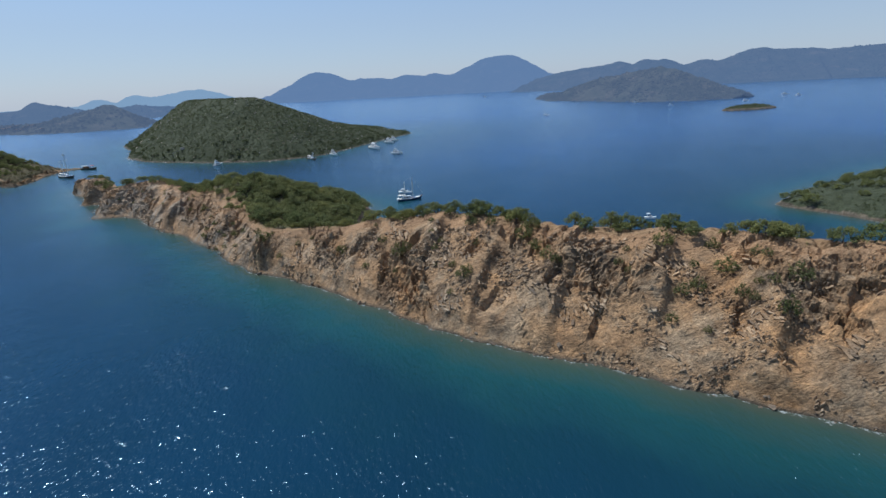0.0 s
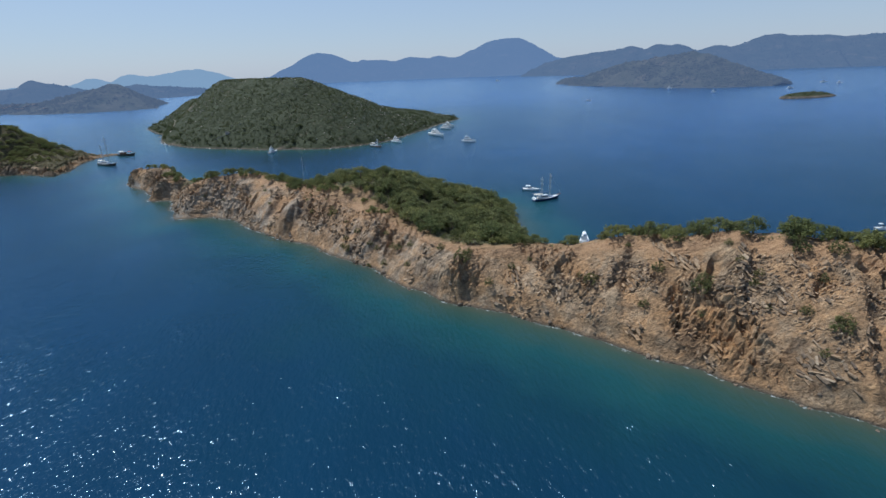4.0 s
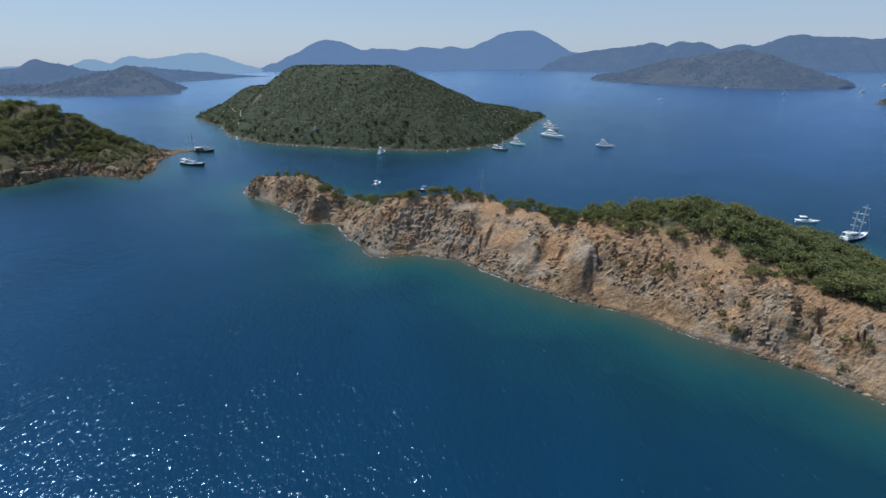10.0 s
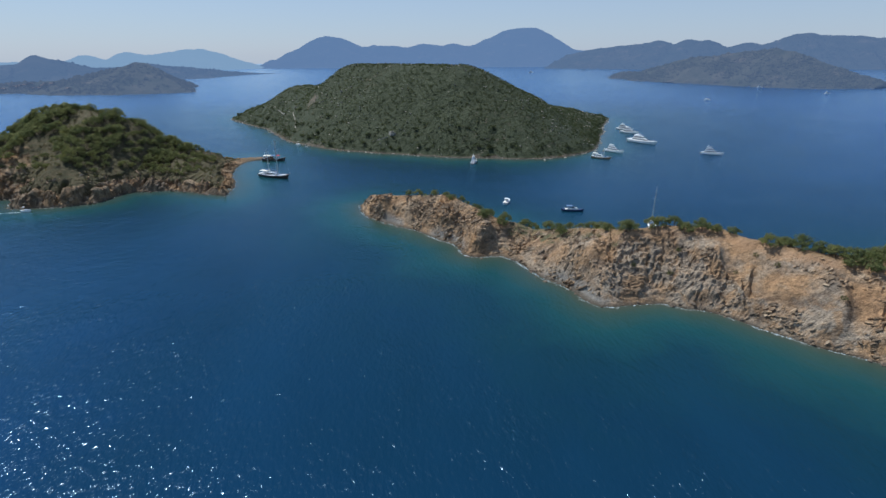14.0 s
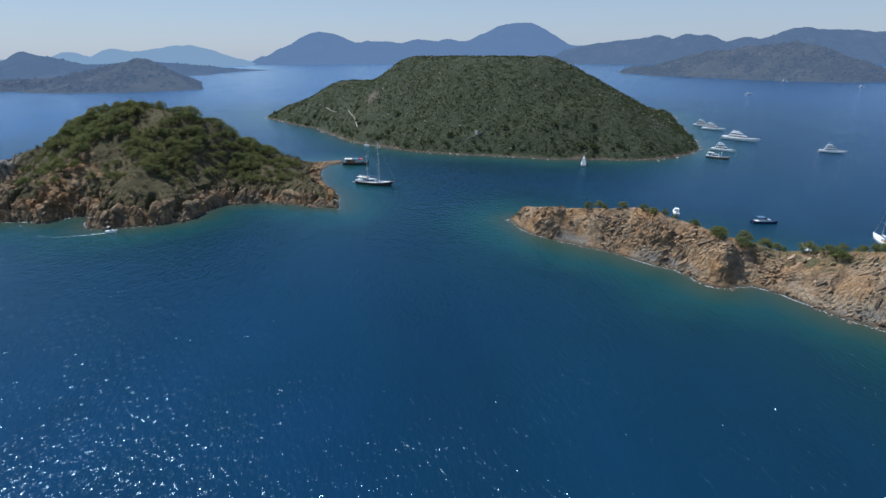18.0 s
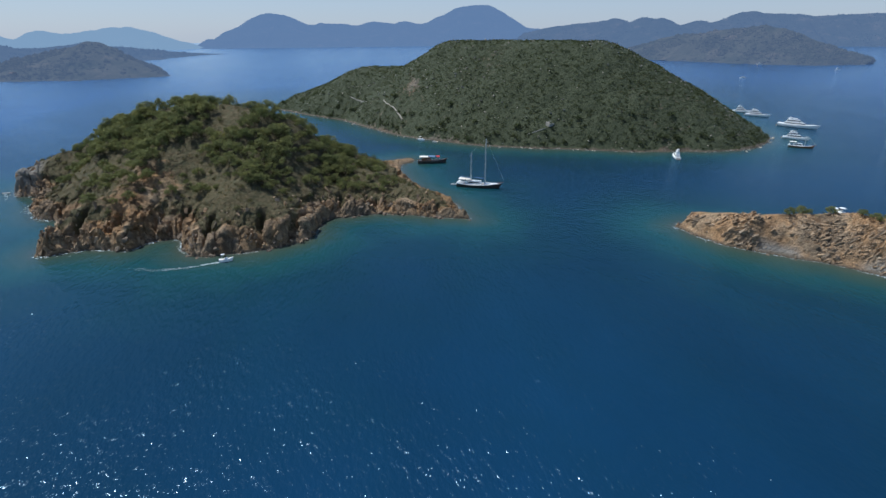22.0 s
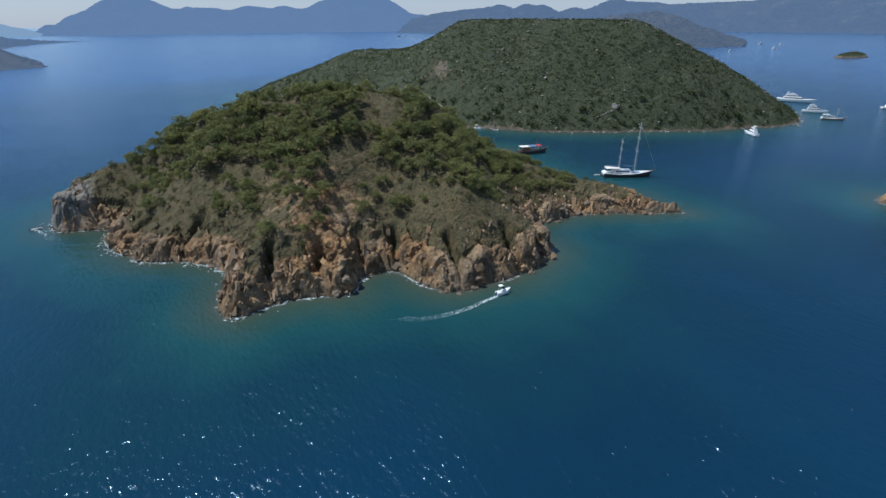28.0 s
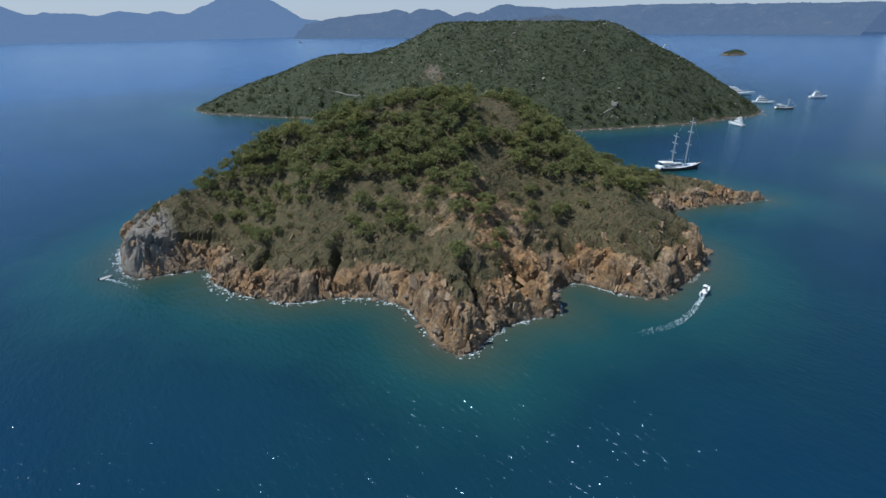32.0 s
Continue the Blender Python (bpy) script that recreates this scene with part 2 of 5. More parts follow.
def water_material():
    m, nt, n, l, bsdf = nodes_of("sea_water")
    v = coords(nt)
    shore = calc(nt, "MULTIPLY", attribute(nt, "shore"), 0.0025)
    patch = noise_tex(nt, v, 0.03, 5, 0.6)
    shore = calc(nt, "MULTIPLY", shore, calc(nt, "ADD", calc(nt, "MULTIPLY", patch, 1.2), 0.4))
    col = ramp(nt, shore, [(0.0, (0.052, 0.060, 0.043)), (0.010, (0.030, 0.058, 0.046)), (0.036, (0.0105, 0.051, 0.054)), (0.080, (0.0056, 0.0300, 0.0450)), (0.15, (0.0047, 0.0262, 0.0515)), (0.34, (0.0050, 0.0285, 0.0660)), (0.60, (0.0060, 0.0370, 0.106)), (1.0, (0.0075, 0.0500, 0.158))])
    streak = noise_tex(nt, squash(nt, v, 1.0, 0.35, 1.0, (0, 0, 25)), 0.02, 6, 0.6)
    col = mix(nt, 0.35, col, ramp(nt, streak, [(0.3, (0.32,) * 3), (0.7, (0.68,) * 3)]), "OVERLAY")
    foam_line = calc(nt, "ADD", attribute(nt, "shore"), calc(nt, "MULTIPLY", calc(nt, "SUBTRACT", noise_tex(nt, v, 0.16, 8, 0.75), 0.42), 9.0))
    foam = ramp(nt, calc(nt, "MULTIPLY", foam_line, 0.2), [(0.10, (0.8,) * 3), (0.26, (0, 0, 0))])
    foam = mix(nt, 1.0, foam, ramp(nt, noise_tex(nt, v, 1.1, 6, 0.8), [(0.48, (0, 0, 0)), (0.64, (1, 1, 1))]), "MULTIPLY")
    l.new(mix(nt, foam, col, (0.62, 0.66, 0.66)), bsdf.inputs["Base Color"])
    bsdf.inputs["Roughness"].default_value = 1.0
    bsdf.inputs["Specular IOR Level"].default_value = 0.0
    gloss = n.new("ShaderNodeBsdfPrincipled")
    gloss.inputs["Base Color"].default_value = (0.52, 0.78, 1.0, 1)
    gloss.inputs["Metallic"].default_value, gloss.inputs["Roughness"].default_value = 1.0, 0.15
    swell = noise_tex(nt, squash(nt, v, 1.0, 0.55, 1.0, (0, 0, 30)), 0.22, 3, 0.5)
    chop = noise_tex(nt, squash(nt, v, 1.0, 0.5, 1.0, (0, 0, 42)), 0.80, 3, 0.5)
    gust = noise_tex(nt, v, 0.02, 4, 0.6)
    chop = calc(nt, "MULTIPLY", chop, ramp(nt, gust, [(0.34, (0.55,) * 3), (0.62, (1, 1, 1))]))
    b = bump(nt, gloss, swell, 0.45, 1.2)
    bump(nt, gloss, chop, 1.0, 0.72, b)
    fresnel = n.new("ShaderNodeFresnel")
    fresnel.inputs["IOR"].default_value = 1.33
    both = n.new("ShaderNodeMixShader")
    l.new(calc(nt, "MULTIPLY", fresnel.outputs[0], 1.0), both.inputs[0])
    l.new(bsdf.outputs[0], both.inputs[1]), l.new(gloss.outputs[0], both.inputs[2])
    l.new(both.outputs[0], n["Material Output"].inputs[0])
    return m


ROCK = ground_material("cliff_rock", (0.318, 0.226, 0.136), (0.320, 0.202, 0.108), (0.13, 0.11, 0.06), (0.07, 0.078, 0.034))
ROCK_ISLET = ground_material("island_rock", (0.272, 0.184, 0.096), (0.225, 0.152, 0.084), (0.115, 0.088, 0.045), (0.066, 0.064, 0.030))
SCRUB = ground_material("scrub_slope", (0.15, 0.132, 0.105), (0.125, 0.108, 0.080), (0.056, 0.064, 0.034), (0.042, 0.052, 0.027))
LEAF = leaf_material("pine_foliage", (0.160, 0.180, 0.080), (0.280, 0.285, 0.128))
SHRUB = leaf_material("shrub_foliage", (0.120, 0.128, 0.058), (0.215, 0.208, 0.098))
WOOD_LEAF = leaf_material("wood_foliage", (0.160, 0.178, 0.086), (0.305, 0.310, 0.148))
MAQUIS = leaf_material("maquis_foliage", (0.048, 0.062, 0.032), (0.088, 0.102, 0.050))
DRY = leaf_material("dry_scrub", (0.084, 0.070, 0.029), (0.150, 0.115, 0.048))
BARK = plain("bark", (0.11, 0.075, 0.05), 0.9, vary=0.4, scale=6)
WHITE = plain("white_gelcoat", (0.80, 0.80, 0.78), 0.25, vary=0.04)
TEAK = plain("teak_deck", (0.36, 0.24, 0.14), 0.6, vary=0.25)
VARNISH = plain("varnished_wood", (0.20, 0.085, 0.035), 0.3, vary=0.3)
DARK_HULL = plain("dark_brown_hull", (0.055, 0.042, 0.036), 0.35, vary=0.2)
NAVY = plain("navy_paint", (0.02, 0.035, 0.09), 0.25)
GLASS = plain("tinted_glass", (0.015, 0.018, 0.022), 0.08)
CANVAS = plain("blue_canvas", (0.10, 0.16, 0.27), 0.8)
CREAM = plain("cream_canvas", (0.70, 0.66, 0.58), 0.8)
RED = plain("red_awning", (0.45, 0.03, 0.035), 0.7)
STEEL = plain("mast_alloy", (0.62, 0.62, 0.60), 0.35, 0.6)
RUBBER = plain("grey_rubber", (0.32, 0.33, 0.34), 0.6)
STONE = plain("pale_stone", (0.36, 0.32, 0.26), 0.9, vary=0.35, scale=0.9)
FOAM = plain("foam", (0.46, 0.54, 0.56), 0.6, vary=0.1)
WATER = water_material()


# ---- shapes ----
def link(name, verts, faces, material, parent=None, label="", smooth=False):
    me = bpy.data.meshes.new(name)
    me.from_pydata(verts.tolist() if isinstance(verts, np.ndarray) else verts, [], faces.tolist() if isinstance(faces, np.ndarray) else faces)
    if smooth:
        me.polygons.foreach_set("use_smooth", np.ones(len(me.polygons), bool))
    me.materials.append(material)
    ob = new(name, me)
    ob.parent = parent
    if label:
        ob["label"] = label
    return ob


def part(name, bm, material, parent=None, label="", smooth=False):
    me = bpy.data.meshes.new(name)
    for f in bm.faces:
        f.smooth = smooth
    bm.to_mesh(me)
    bm.free()
    me.materials.append(material)
    ob = new(name, me)
    ob.parent = parent
    if label:
        ob["label"] = label
    return ob


def lattice(ix, iy, seed):
    h = (ix.astype(np.int64) * 374761393 + iy.astype(np.int64) * 668265263 + seed * 974711) & 0x7FFFFFFF
    h = ((h ^ (h >> 13)) * 1274126177) & 0x7FFFFFFF
    return ((h ^ (h >> 16)) & 0xFFFF) / 65535.0


def value(x, y, seed=0):
    ix, iy = np.floor(x), np.floor(y)
    fx, fy = x - ix, y - iy
    fx, fy = fx * fx * (3 - 2 * fx), fy * fy * (3 - 2 * fy)
    a, b = lattice(ix, iy, seed), lattice(ix + 1, iy, seed)
    c, d = lattice(ix, iy + 1, seed), lattice(ix + 1, iy + 1, seed)
    return (a * (1 - fx) + b * fx) * (1 - fy) + (c * (1 - fx) + d * fx) * fy


def fbm(x, y, seed=0, octaves=4, gain=0.5):
    out, amp, total = 0.0, 1.0, 0.0
    for k in range(octaves):
        out = out + amp * value(x * 2.03**k, y * 2.03**k, seed + k)
        total += amp
        amp *= gain
    return out / total


def ridged(x, y, seed=0, octaves=4):
    out, amp, total = 0.0, 1.0, 0.0
    for k in range(octaves):
        out = out + amp * (1 - np.abs(2 * value(x * 2.1**k, y * 2.1**k, seed + k) - 1))
        total += amp
        amp *= 0.5
    return out / total


def curve(points, step=3.0, jag=0.0, seed=0):
    """A smooth line through the points, roughened sideways."""
    p = np.array(points, float)
    q = np.vstack([2 * p[0] - p[1], p, 2 * p[-1] - p[-2]])
    out = []
    for i in range(1, len(q) - 2):
        n = max(2, int(np.linalg.norm(q[i + 1] - q[i]) / step))
        t = np.linspace(0, 1, n, endpoint=False)[:, None]
        out.append(0.5 * (2 * q[i] + (q[i + 1] - q[i - 1]) * t + (2 * q[i - 1] - 5 * q[i] + 4 * q[i + 1] - q[i + 2]) * t**2 + (3 * q[i] - q[i - 1] - 3 * q[i + 1] + q[i + 2]) * t**3))
    out = np.vstack(out + [p[-1:]])
    if jag:
        out = out + jag * 2 * (np.stack([fbm(out[:, 0] / 9, out[:, 1] / 9, seed, 3), fbm(out[:, 0] / 9, out[:, 1] / 9, seed + 50, 3)], 1) - 0.5)
    return out


def line_distance(px, py, line):
    best = np.full(px.shape, 1e9)
    for (ax, ay), (bx, by) in zip(line[:-1], line[1:]):
        dx, dy = bx - ax, by - ay
        t = np.clip(((px - ax) * dx + (py - ay) * dy) / (dx * dx + dy * dy + 1e-9), 0, 1)
        best = np.minimum(best, (px - ax - t * dx) ** 2 + (py - ay - t * dy) ** 2)
    return np.sqrt(best)


def inside(px, py, ring):
    odd = np.zeros(px.shape, bool)
    for (ax, ay), (bx, by) in zip(ring, np.roll(ring, -1, 0)):
        if ay != by:
            odd ^= ((ay > py) != (by > py)) & (px < (bx - ax) * (py - ay) / (by - ay) + ax)
    return odd


def soften(h, rounds):
    for _ in range(rounds):
        p = np.pad(h, 1, mode="edge")
        h = (p[1:-1, 1:-1] * 2 + p[:-2, 1:-1] + p[2:, 1:-1] + p[1:-1, :-2] + p[1:-1, 2:]) / 6
    return h


def lattice3(a, b, c, seed):
    return lattice(a * 157 + c * 31337, b + c * 7919, seed)


def broken(p, q, r, seed):
    """Blocks of rock in space: a random level for every cell, with cracks between."""
    ip, iq, ir = np.floor(p), np.floor(q), np.floor(r)
    first, second, level = np.full(p.shape, 9.0), np.full(p.shape, 9.0), np.zeros(p.shape)
    for a in (-1, 0, 1):
        for b in (-1, 0, 1):
            for c in (-1, 0, 1):
                u, v, w = ip + a, iq + b, ir + c
                d2 = (p - u - lattice3(u, v, w, seed)) ** 2 + (q - v - lattice3(u, v, w, seed + 1)) ** 2 + (r - w - lattice3(u, v, w, seed + 2)) ** 2
                near = d2 < first
                second = np.where(near, first, np.minimum(second, d2))
                level = np.where(near, lattice3(u, v, w, seed + 3), level)
                first = np.where(near, d2, first)
    crack = np.clip((np.sqrt(second) - np.sqrt(first)) * 5, 0, 1)
    return (level - 0.5) + 0.55 * (crack - 0.7)


def bedded(v):
    """Tilted beds of the peninsula's cliff, in slabs of two sizes."""
    a, b, z = v[:, 0] * 0.738 - v[:, 1] * 0.675, v[:, 0] * 0.675 + v[:, 1] * 0.738, v[:, 2]
    bend = 1.8 * (fbm(a / 30, b / 30, 381, 2) - 0.5)
    c, s = np.cos(0.62 + bend), np.sin(0.62 + bend)
    w, u = z * c + a * s + 0.25 * b, a * c - z * s
    layer = w / 2.3 + 0.9 * fbm(u / 16, b / 12, 383, 2) + 6
    k = np.floor(layer)
    across = u / 9 + 7.3 * lattice(k, 0 * k, 385)
    level = lattice(k, np.floor(across), 387)
    step = 0.5 * np.abs(across - np.floor(across) - 0.5)
    return 2.4 * (level - 0.5) + 1.2 * (layer - k - 0.5) - step + 0.7 * broken(u / 4.5, b / 2.6, w / 1.3, 395)


def jointed(v):
    """Massive jointed rock of the islet, in tall blocks."""
    return 2.7 * broken(v[:, 0] / 8.0, v[:, 1] / 8.0, v[:, 2] / 9.0, 401) + 0.5 * broken(v[:, 0] / 2.6 + v[:, 2] * 0.1, v[:, 1] / 2.6, v[:, 2] / 3.0, 405)


class Land:
    """A piece of land as a height field on a turned grid."""
    cap = shingle = grey = None

    def __init__(self, origin, turn, la, lb, step):
        self.o, self.e = np.array(origin, float), np.array([math.cos(turn), math.sin(turn)])
        self.f = np.array([-self.e[1], self.e[0]])
        self.step, self.na, self.nb = step, int(la / step) + 1, int(lb / step) + 1
        a, b = np.meshgrid(np.arange(self.na) * step, np.arange(self.nb) * step, indexing="ij")
        self.a, self.b = a, b
        self.x, self.y = self.o[0] + a * self.e[0] + b * self.f[0], self.o[1] + a * self.e[1] + b * self.f[1]

    def at(self, x, y, field=None):
        h = self.h if field is None else field
        a = ((x - self.o[0]) * self.e[0] + (y - self.o[1]) * self.e[1]) / self.step
        b = ((x - self.o[0]) * self.f[0] + (y - self.o[1]) * self.f[1]) / self.step
        i, j = int(min(max(a, 0), self.na - 2)), int(min(max(b, 0), self.nb - 2))
        u, v = min(max(a - i, 0), 1), min(max(b - j, 0), 1)
        return float((h[i, j] * (1 - u) + h[i + 1, j] * u) * (1 - v) + (h[i, j + 1] * (1 - u) + h[i + 1, j + 1] * u) * v)

    def build(self, name, material, label, category, dx=None, dy=None, relief=None):
        keep = self.h > -2.5
        faces = []
        k = keep[:-1, :-1] | keep[1:, :-1] | keep[:-1, 1:] | keep[1:, 1:]
        i, j = np.nonzero(k)
        n = self.nb
        quads = np.stack([i * n + j, (i + 1) * n + j, (i + 1) * n + j + 1, i * n + j + 1], 1)
        used, flat = np.unique(quads, return_inverse=True)
        px, py = (self.x if dx is None else self.x + dx), (self.y if dy is None else self.y + dy)
        verts = np.stack([px.ravel(), py.ravel(), self.h.ravel()], 1)[used]
        if relief is not None:
            ga, gb = np.gradient(self.h, self.step)
            ga, gb = soften(ga, 3), soften(gb, 3)
            nx, ny = -ga * self.e[0] - gb * self.f[0], -ga * self.e[1] - gb * self.f[1]
            nn = np.stack([nx, ny, np.ones_like(nx)], -1).reshape(-1, 3)[used]
            nn /= np.linalg.norm(nn, axis=1)[:, None]
            some = relief[0].ravel()[used] > 0.04
            push = relief[1](verts[some]) * relief[0].ravel()[used][some]
            verts[some] += nn[some] * push[:, None]
        ob = link(name, verts, flat.reshape(-1, 4), material)
        extra = [("cap", self.cap), ("shingle", self.shingle), ("grey", self.grey)] if self.cap is not None else []
        for key, arr in [("veg", self.veg), ("height", self.h)] + extra:
            at = ob.data.attributes.new(key, "FLOAT", "POINT")
            at.data.foreach_set("value", arr.ravel()[used].astype(np.float32))
        return tagged(ob, label, category, kind="structure")


# ---- the peninsula ----
FRONT = curve([(-317, 464), (-314, 448), (-303, 434), (-287, 420), (-277, 407), (-269, 396), (-263, 382), (-249, 381), (-240, 366), (-229, 345), (-223, 334), (-203, 334), (-187, 326), (-173, 309), (-153.9, 290.1), (-133.7, 275.4), (-119.4, 259.6), (-106.3, 249.8), (-93, 232.1), (-78.8, 215.3), (-67.7, 206.4), (-52.7, 198.4), (-31.7, 181.4), (-17.7, 168.4), (6.3, 148.4), (27.3, 133.4), (55.3, 116.4), (83.3, 98.4), (105.3, 86.4), (153.3, 51.4), (206.3, 9.4)], 4, 2.0, 3)
BACK = curve([(205, 8), (235, 50), (200, 100), (165, 130), (128, 165), (95, 190), (60, 208), (20, 222), (-12, 233), (-36, 250), (-34, 285), (-31, 315), (-40, 338), (-65, 350), (-100, 347), (-130, 345), (-152, 350), (-175, 362), (-195, 376), (-215, 391), (-236, 408), (-256, 425), (-276, 442), (-292, 456), (-306, 470), (-317, 464)], 5, 2.5, 9)
PEN_RING = np.vstack([FRONT, BACK[1:-1]])
pen = Land((-330, 455), math.atan2(-0.675, 0.738), 690, 175, 0.62)
pen.o = pen.o + pen.f * -35
pen.x, pen.y = pen.o[0] + pen.a * pen.e[0] + pen.b * pen.f[0], pen.o[1] + pen.a * pen.e[1] + pen.b * pen.f[1]
along = (pen.x + 317) * 0.738 - (pen.y - 464) * 0.675
KNOT = [-20, 0, 20, 60, 95, 110, 130, 163, 194, 246, 265, 308, 340, 360, 384, 399, 443, 475, 520, 564, 700]
CREST = [2.5, 4.5, 9.5, 15, 12, 8, 13, 21.3, 19.6, 19, 18.8, 13.8, 15, 16.5, 18.4, 22.2, 28, 26, 28, 29, 31]
crest = np.interp(along, KNOT, CREST)
WIDE = [6, 6, 9, 15, 14, 15, 20, 22, 23, 23, 21, 17, 14, 14, 19, 27, 36, 36, 40, 40, 44]
wide = np.interp(along, KNOT, WIDE)
df, db = line_distance(pen.x, pen.y, FRONT), line_distance(pen.x, pen.y, BACK)
land = inside(pen.x, pen.y, PEN_RING)
away = np.where(land, np.minimum(df, db), -np.minimum(df, db))
wob = wide * (0.8 + 0.5 * fbm(along / 16, df / 30, 4, 3))
face = np.clip(df / wob, 0, 1)
rise = crest * (0.35 * face + 0.65 * face**0.75)
fall = np.clip(db / (0.85 * np.maximum(df + db - wob, 4)), 0, 1) ** 0.65
top = np.minimum(rise, crest * fall) + 8.5 * np.exp(-(((pen.x + 98) / 34) ** 2) - ((pen.y - 308) / 26) ** 2) * np.clip((df - wob) / 8, 0, 1) * np.clip(db / 12, 0, 1)
cliff = np.clip(1.15 - np.abs(df / np.maximum(wob, 1) - 0.5) * 1.5, 0, 1) * np.clip(crest / 16, 0.3, 1.3)
rib = ridged(along / 19 + df / 40, df / 30 + 3, 21, 4)
warp = fbm(along / 22, df / 18, 35, 3) * 5


def sawtooth(u):
    """Slabs that climb slowly and break off steeply."""
    return (u - np.floor(u)) ** 1.3



def crags(x, y, size, seed):
    """Blocky broken rock: every cell is a tilted block of its own height."""
    u, v = x / size, y / size
    iu, iv = np.floor(u), np.floor(v)
    best, out = np.full(u.shape, 9.0), np.zeros(u.shape)
    for du in (-1, 0, 1):
        for dv in (-1, 0, 1):
            cx, cy = iu + du, iv + dv
            ox, oy = u - cx - lattice(cx, cy, seed), v - cy - lattice(cx, cy, seed + 1)
            dd = ox * ox + oy * oy
            tilt = lattice(cx, cy, seed + 2) - 0.5 + 0.9 * (ox * (lattice(cx, cy, seed + 3) - 0.2) + oy * (lattice(cx, cy, seed + 4) - 0.5))
            out = np.where(dd < best, tilt, out)
            best = np.minimum(best, dd)
    return out


bare_rock = np.clip((fbm(along / 26 + df / 30, df / 20, 37, 3) - np.interp(along, [120, 260, 420], [0.44, 0.49, 0.49])) * 9, 0, 1)
bare_rock = np.maximum(bare_rock, np.exp(-(((along - 352) / 9) ** 2)) * np.exp(-((df / 12) ** 2)))
rills = fbm(along / 2.6 + df / 16 + 3 * fbm(along / 25, df / 25, 45, 2), df / 17, 47, 3)
slab = sawtooth((along * 0.8 + df * 1.3) / 10 + warp)
blocks = crags(along + df * 0.5, df, 6.5, 301) * 3.4 + crags(along, df + along * 0.3, 2.9, 311) * 1.9
spur = 0
for a0, west, east, lift, reach in ((30, 14, 6, 3.5, 0.5), (72, 12, 7, 4, 0.5), (98, 9, 4, 4.5, 0.45), (148, 14, 6, 5, 0.45), (186, 10, 4, 3.5, 0.55), (222, 9, 4, 3.5, 0.4), (243, 12, 4, 5, 0.35), (301, 6, 3, 4, 0.6), (357, 13, 2.2, 6.5, 0.26), (408, 8, 3, 3.5, 0.5), (440, 10, 3, 5.0, 0.6), (466, 9, 3, 4.5, 0.4), (492, 11, 3, 5.5, 0.5), (520, 9, 3, 4, 0.65), (548, 11, 4, 5, 0.4), (575, 9, 3, 4, 0.6)):
    off = along + df * 0.25 - a0 + 5 * (fbm(df / 9, along / 60, 39, 2) - 0.5)
    spur = spur + lift * np.exp(-np.where(off < 0, (off / west) ** 2, (off / (0.6 * east)) ** 2)) * np.exp(-(((df / np.maximum(wob, 1)) - reach) / 0.38) ** 2)
grit = fbm(pen.x / 2.6, pen.y / 2.6, 41, 4, 0.6)
h = top + spur + cliff * (1 - bare_rock) * (rills - 0.5) * np.interp(along, [330, 400], [1.2, 0.5]) + cliff * ((rib - 0.55) * np.interp(along, [70, 150, 260, 400], [4.0, 2.4, 1.8, 1.6]) + blocks * (0.25 + bare_rock) * np.interp(along, [80, 160, 260, 400], [0.24, 0.14, 0.15, 0.22]) + bare_rock * ((slab - 0.4) * np.interp(along, [260, 400], [1.4, 3.4]))) + (grit - 0.5) * (0.5 + 1.5 * cliff * (0.15 + bare_rock))
ledge = np.floor((h + slab * 2.5) / 2.4) * 2.4 - slab * 2.5 + 1.0
h = h + cliff * 0.3 * bare_rock * (ledge - h)
# hollows broken out of the face, each with a steep western wall
for a0, d0, long_a, half_d, deep in ((197, 10, 9, 4, 5.0), (168, 5, 8, 3, 3.5), (231, 9, 7, 3.5, 4.5), (229, 18, 6, 2.5, 3.5), (262, 17, 7, 3, 4.0), (245, 3, 6, 2.5, 2.5), (307, 10, 8, 4, 5.0), (283, 9, 5, 2, 2.5), (128, 8, 7, 3, 3.0), (86, 7, 7, 3, 3.0), (92, 3, 12, 2.6, 3.5), (40, 4, 8, 2.5, 2.5), (56, 9, 6, 2.5, 2.5), (112, 10, 5, 8, 3.0), (404, 14, 8, 4, 4.0), (428, 22, 10, 5, 5.5), (452, 25, 8, 4, 5.0), (470, 12, 8, 4, 4.5), (486, 20, 10, 5, 6.0), (503, 9, 7, 4, 4.5), (512, 28, 9, 4, 5.0), (538, 16, 10, 5, 5.0), (560, 26, 9, 5, 5.0)):
    u = (along - a0 + 4.5 * (fbm(df / 4, along / 30, 43, 2) - 0.5)) / long_a + 0.25
    bite = np.where((u > 0) & (u < 1), np.clip(1 - u, 0, 1) ** 0.8, 0) * np.clip(u * 9, 0, 1)
    h = h - (0.75 if a0 > 400 else 0.5) * deep * bite * np.exp(-(((df - d0) / half_d) ** 4))
# two small coves of shingle
shingle = np.exp(-(((along - 38) / 8) ** 4)) + np.exp(-(((along - 76) / 14) ** 4)) + np.exp(-(((along - 143) / 17) ** 4))
shingle = shingle * np.clip(1.4 - df / 4.5, 0, 1) * (df < db)
h = h * (1 - np.clip(shingle, 0, 1)) + np.clip(shingle, 0, 1) * (0.25 + 0.16 * df)
h = np.maximum(h, 0.35 + 0.5 * grit * (1 - np.clip(shingle, 0, 1))) * np.clip(away / 3.5, 0, 1) ** 0.8 + 0.1
pen.cap = np.clip((face - 0.62) / 0.3, 0, 1) * np.clip((wob * 1.5 - df) / 6, 0, 1)
pen.cap = pen.cap * np.interp(along, [60, 170], [0.3, 1.0])
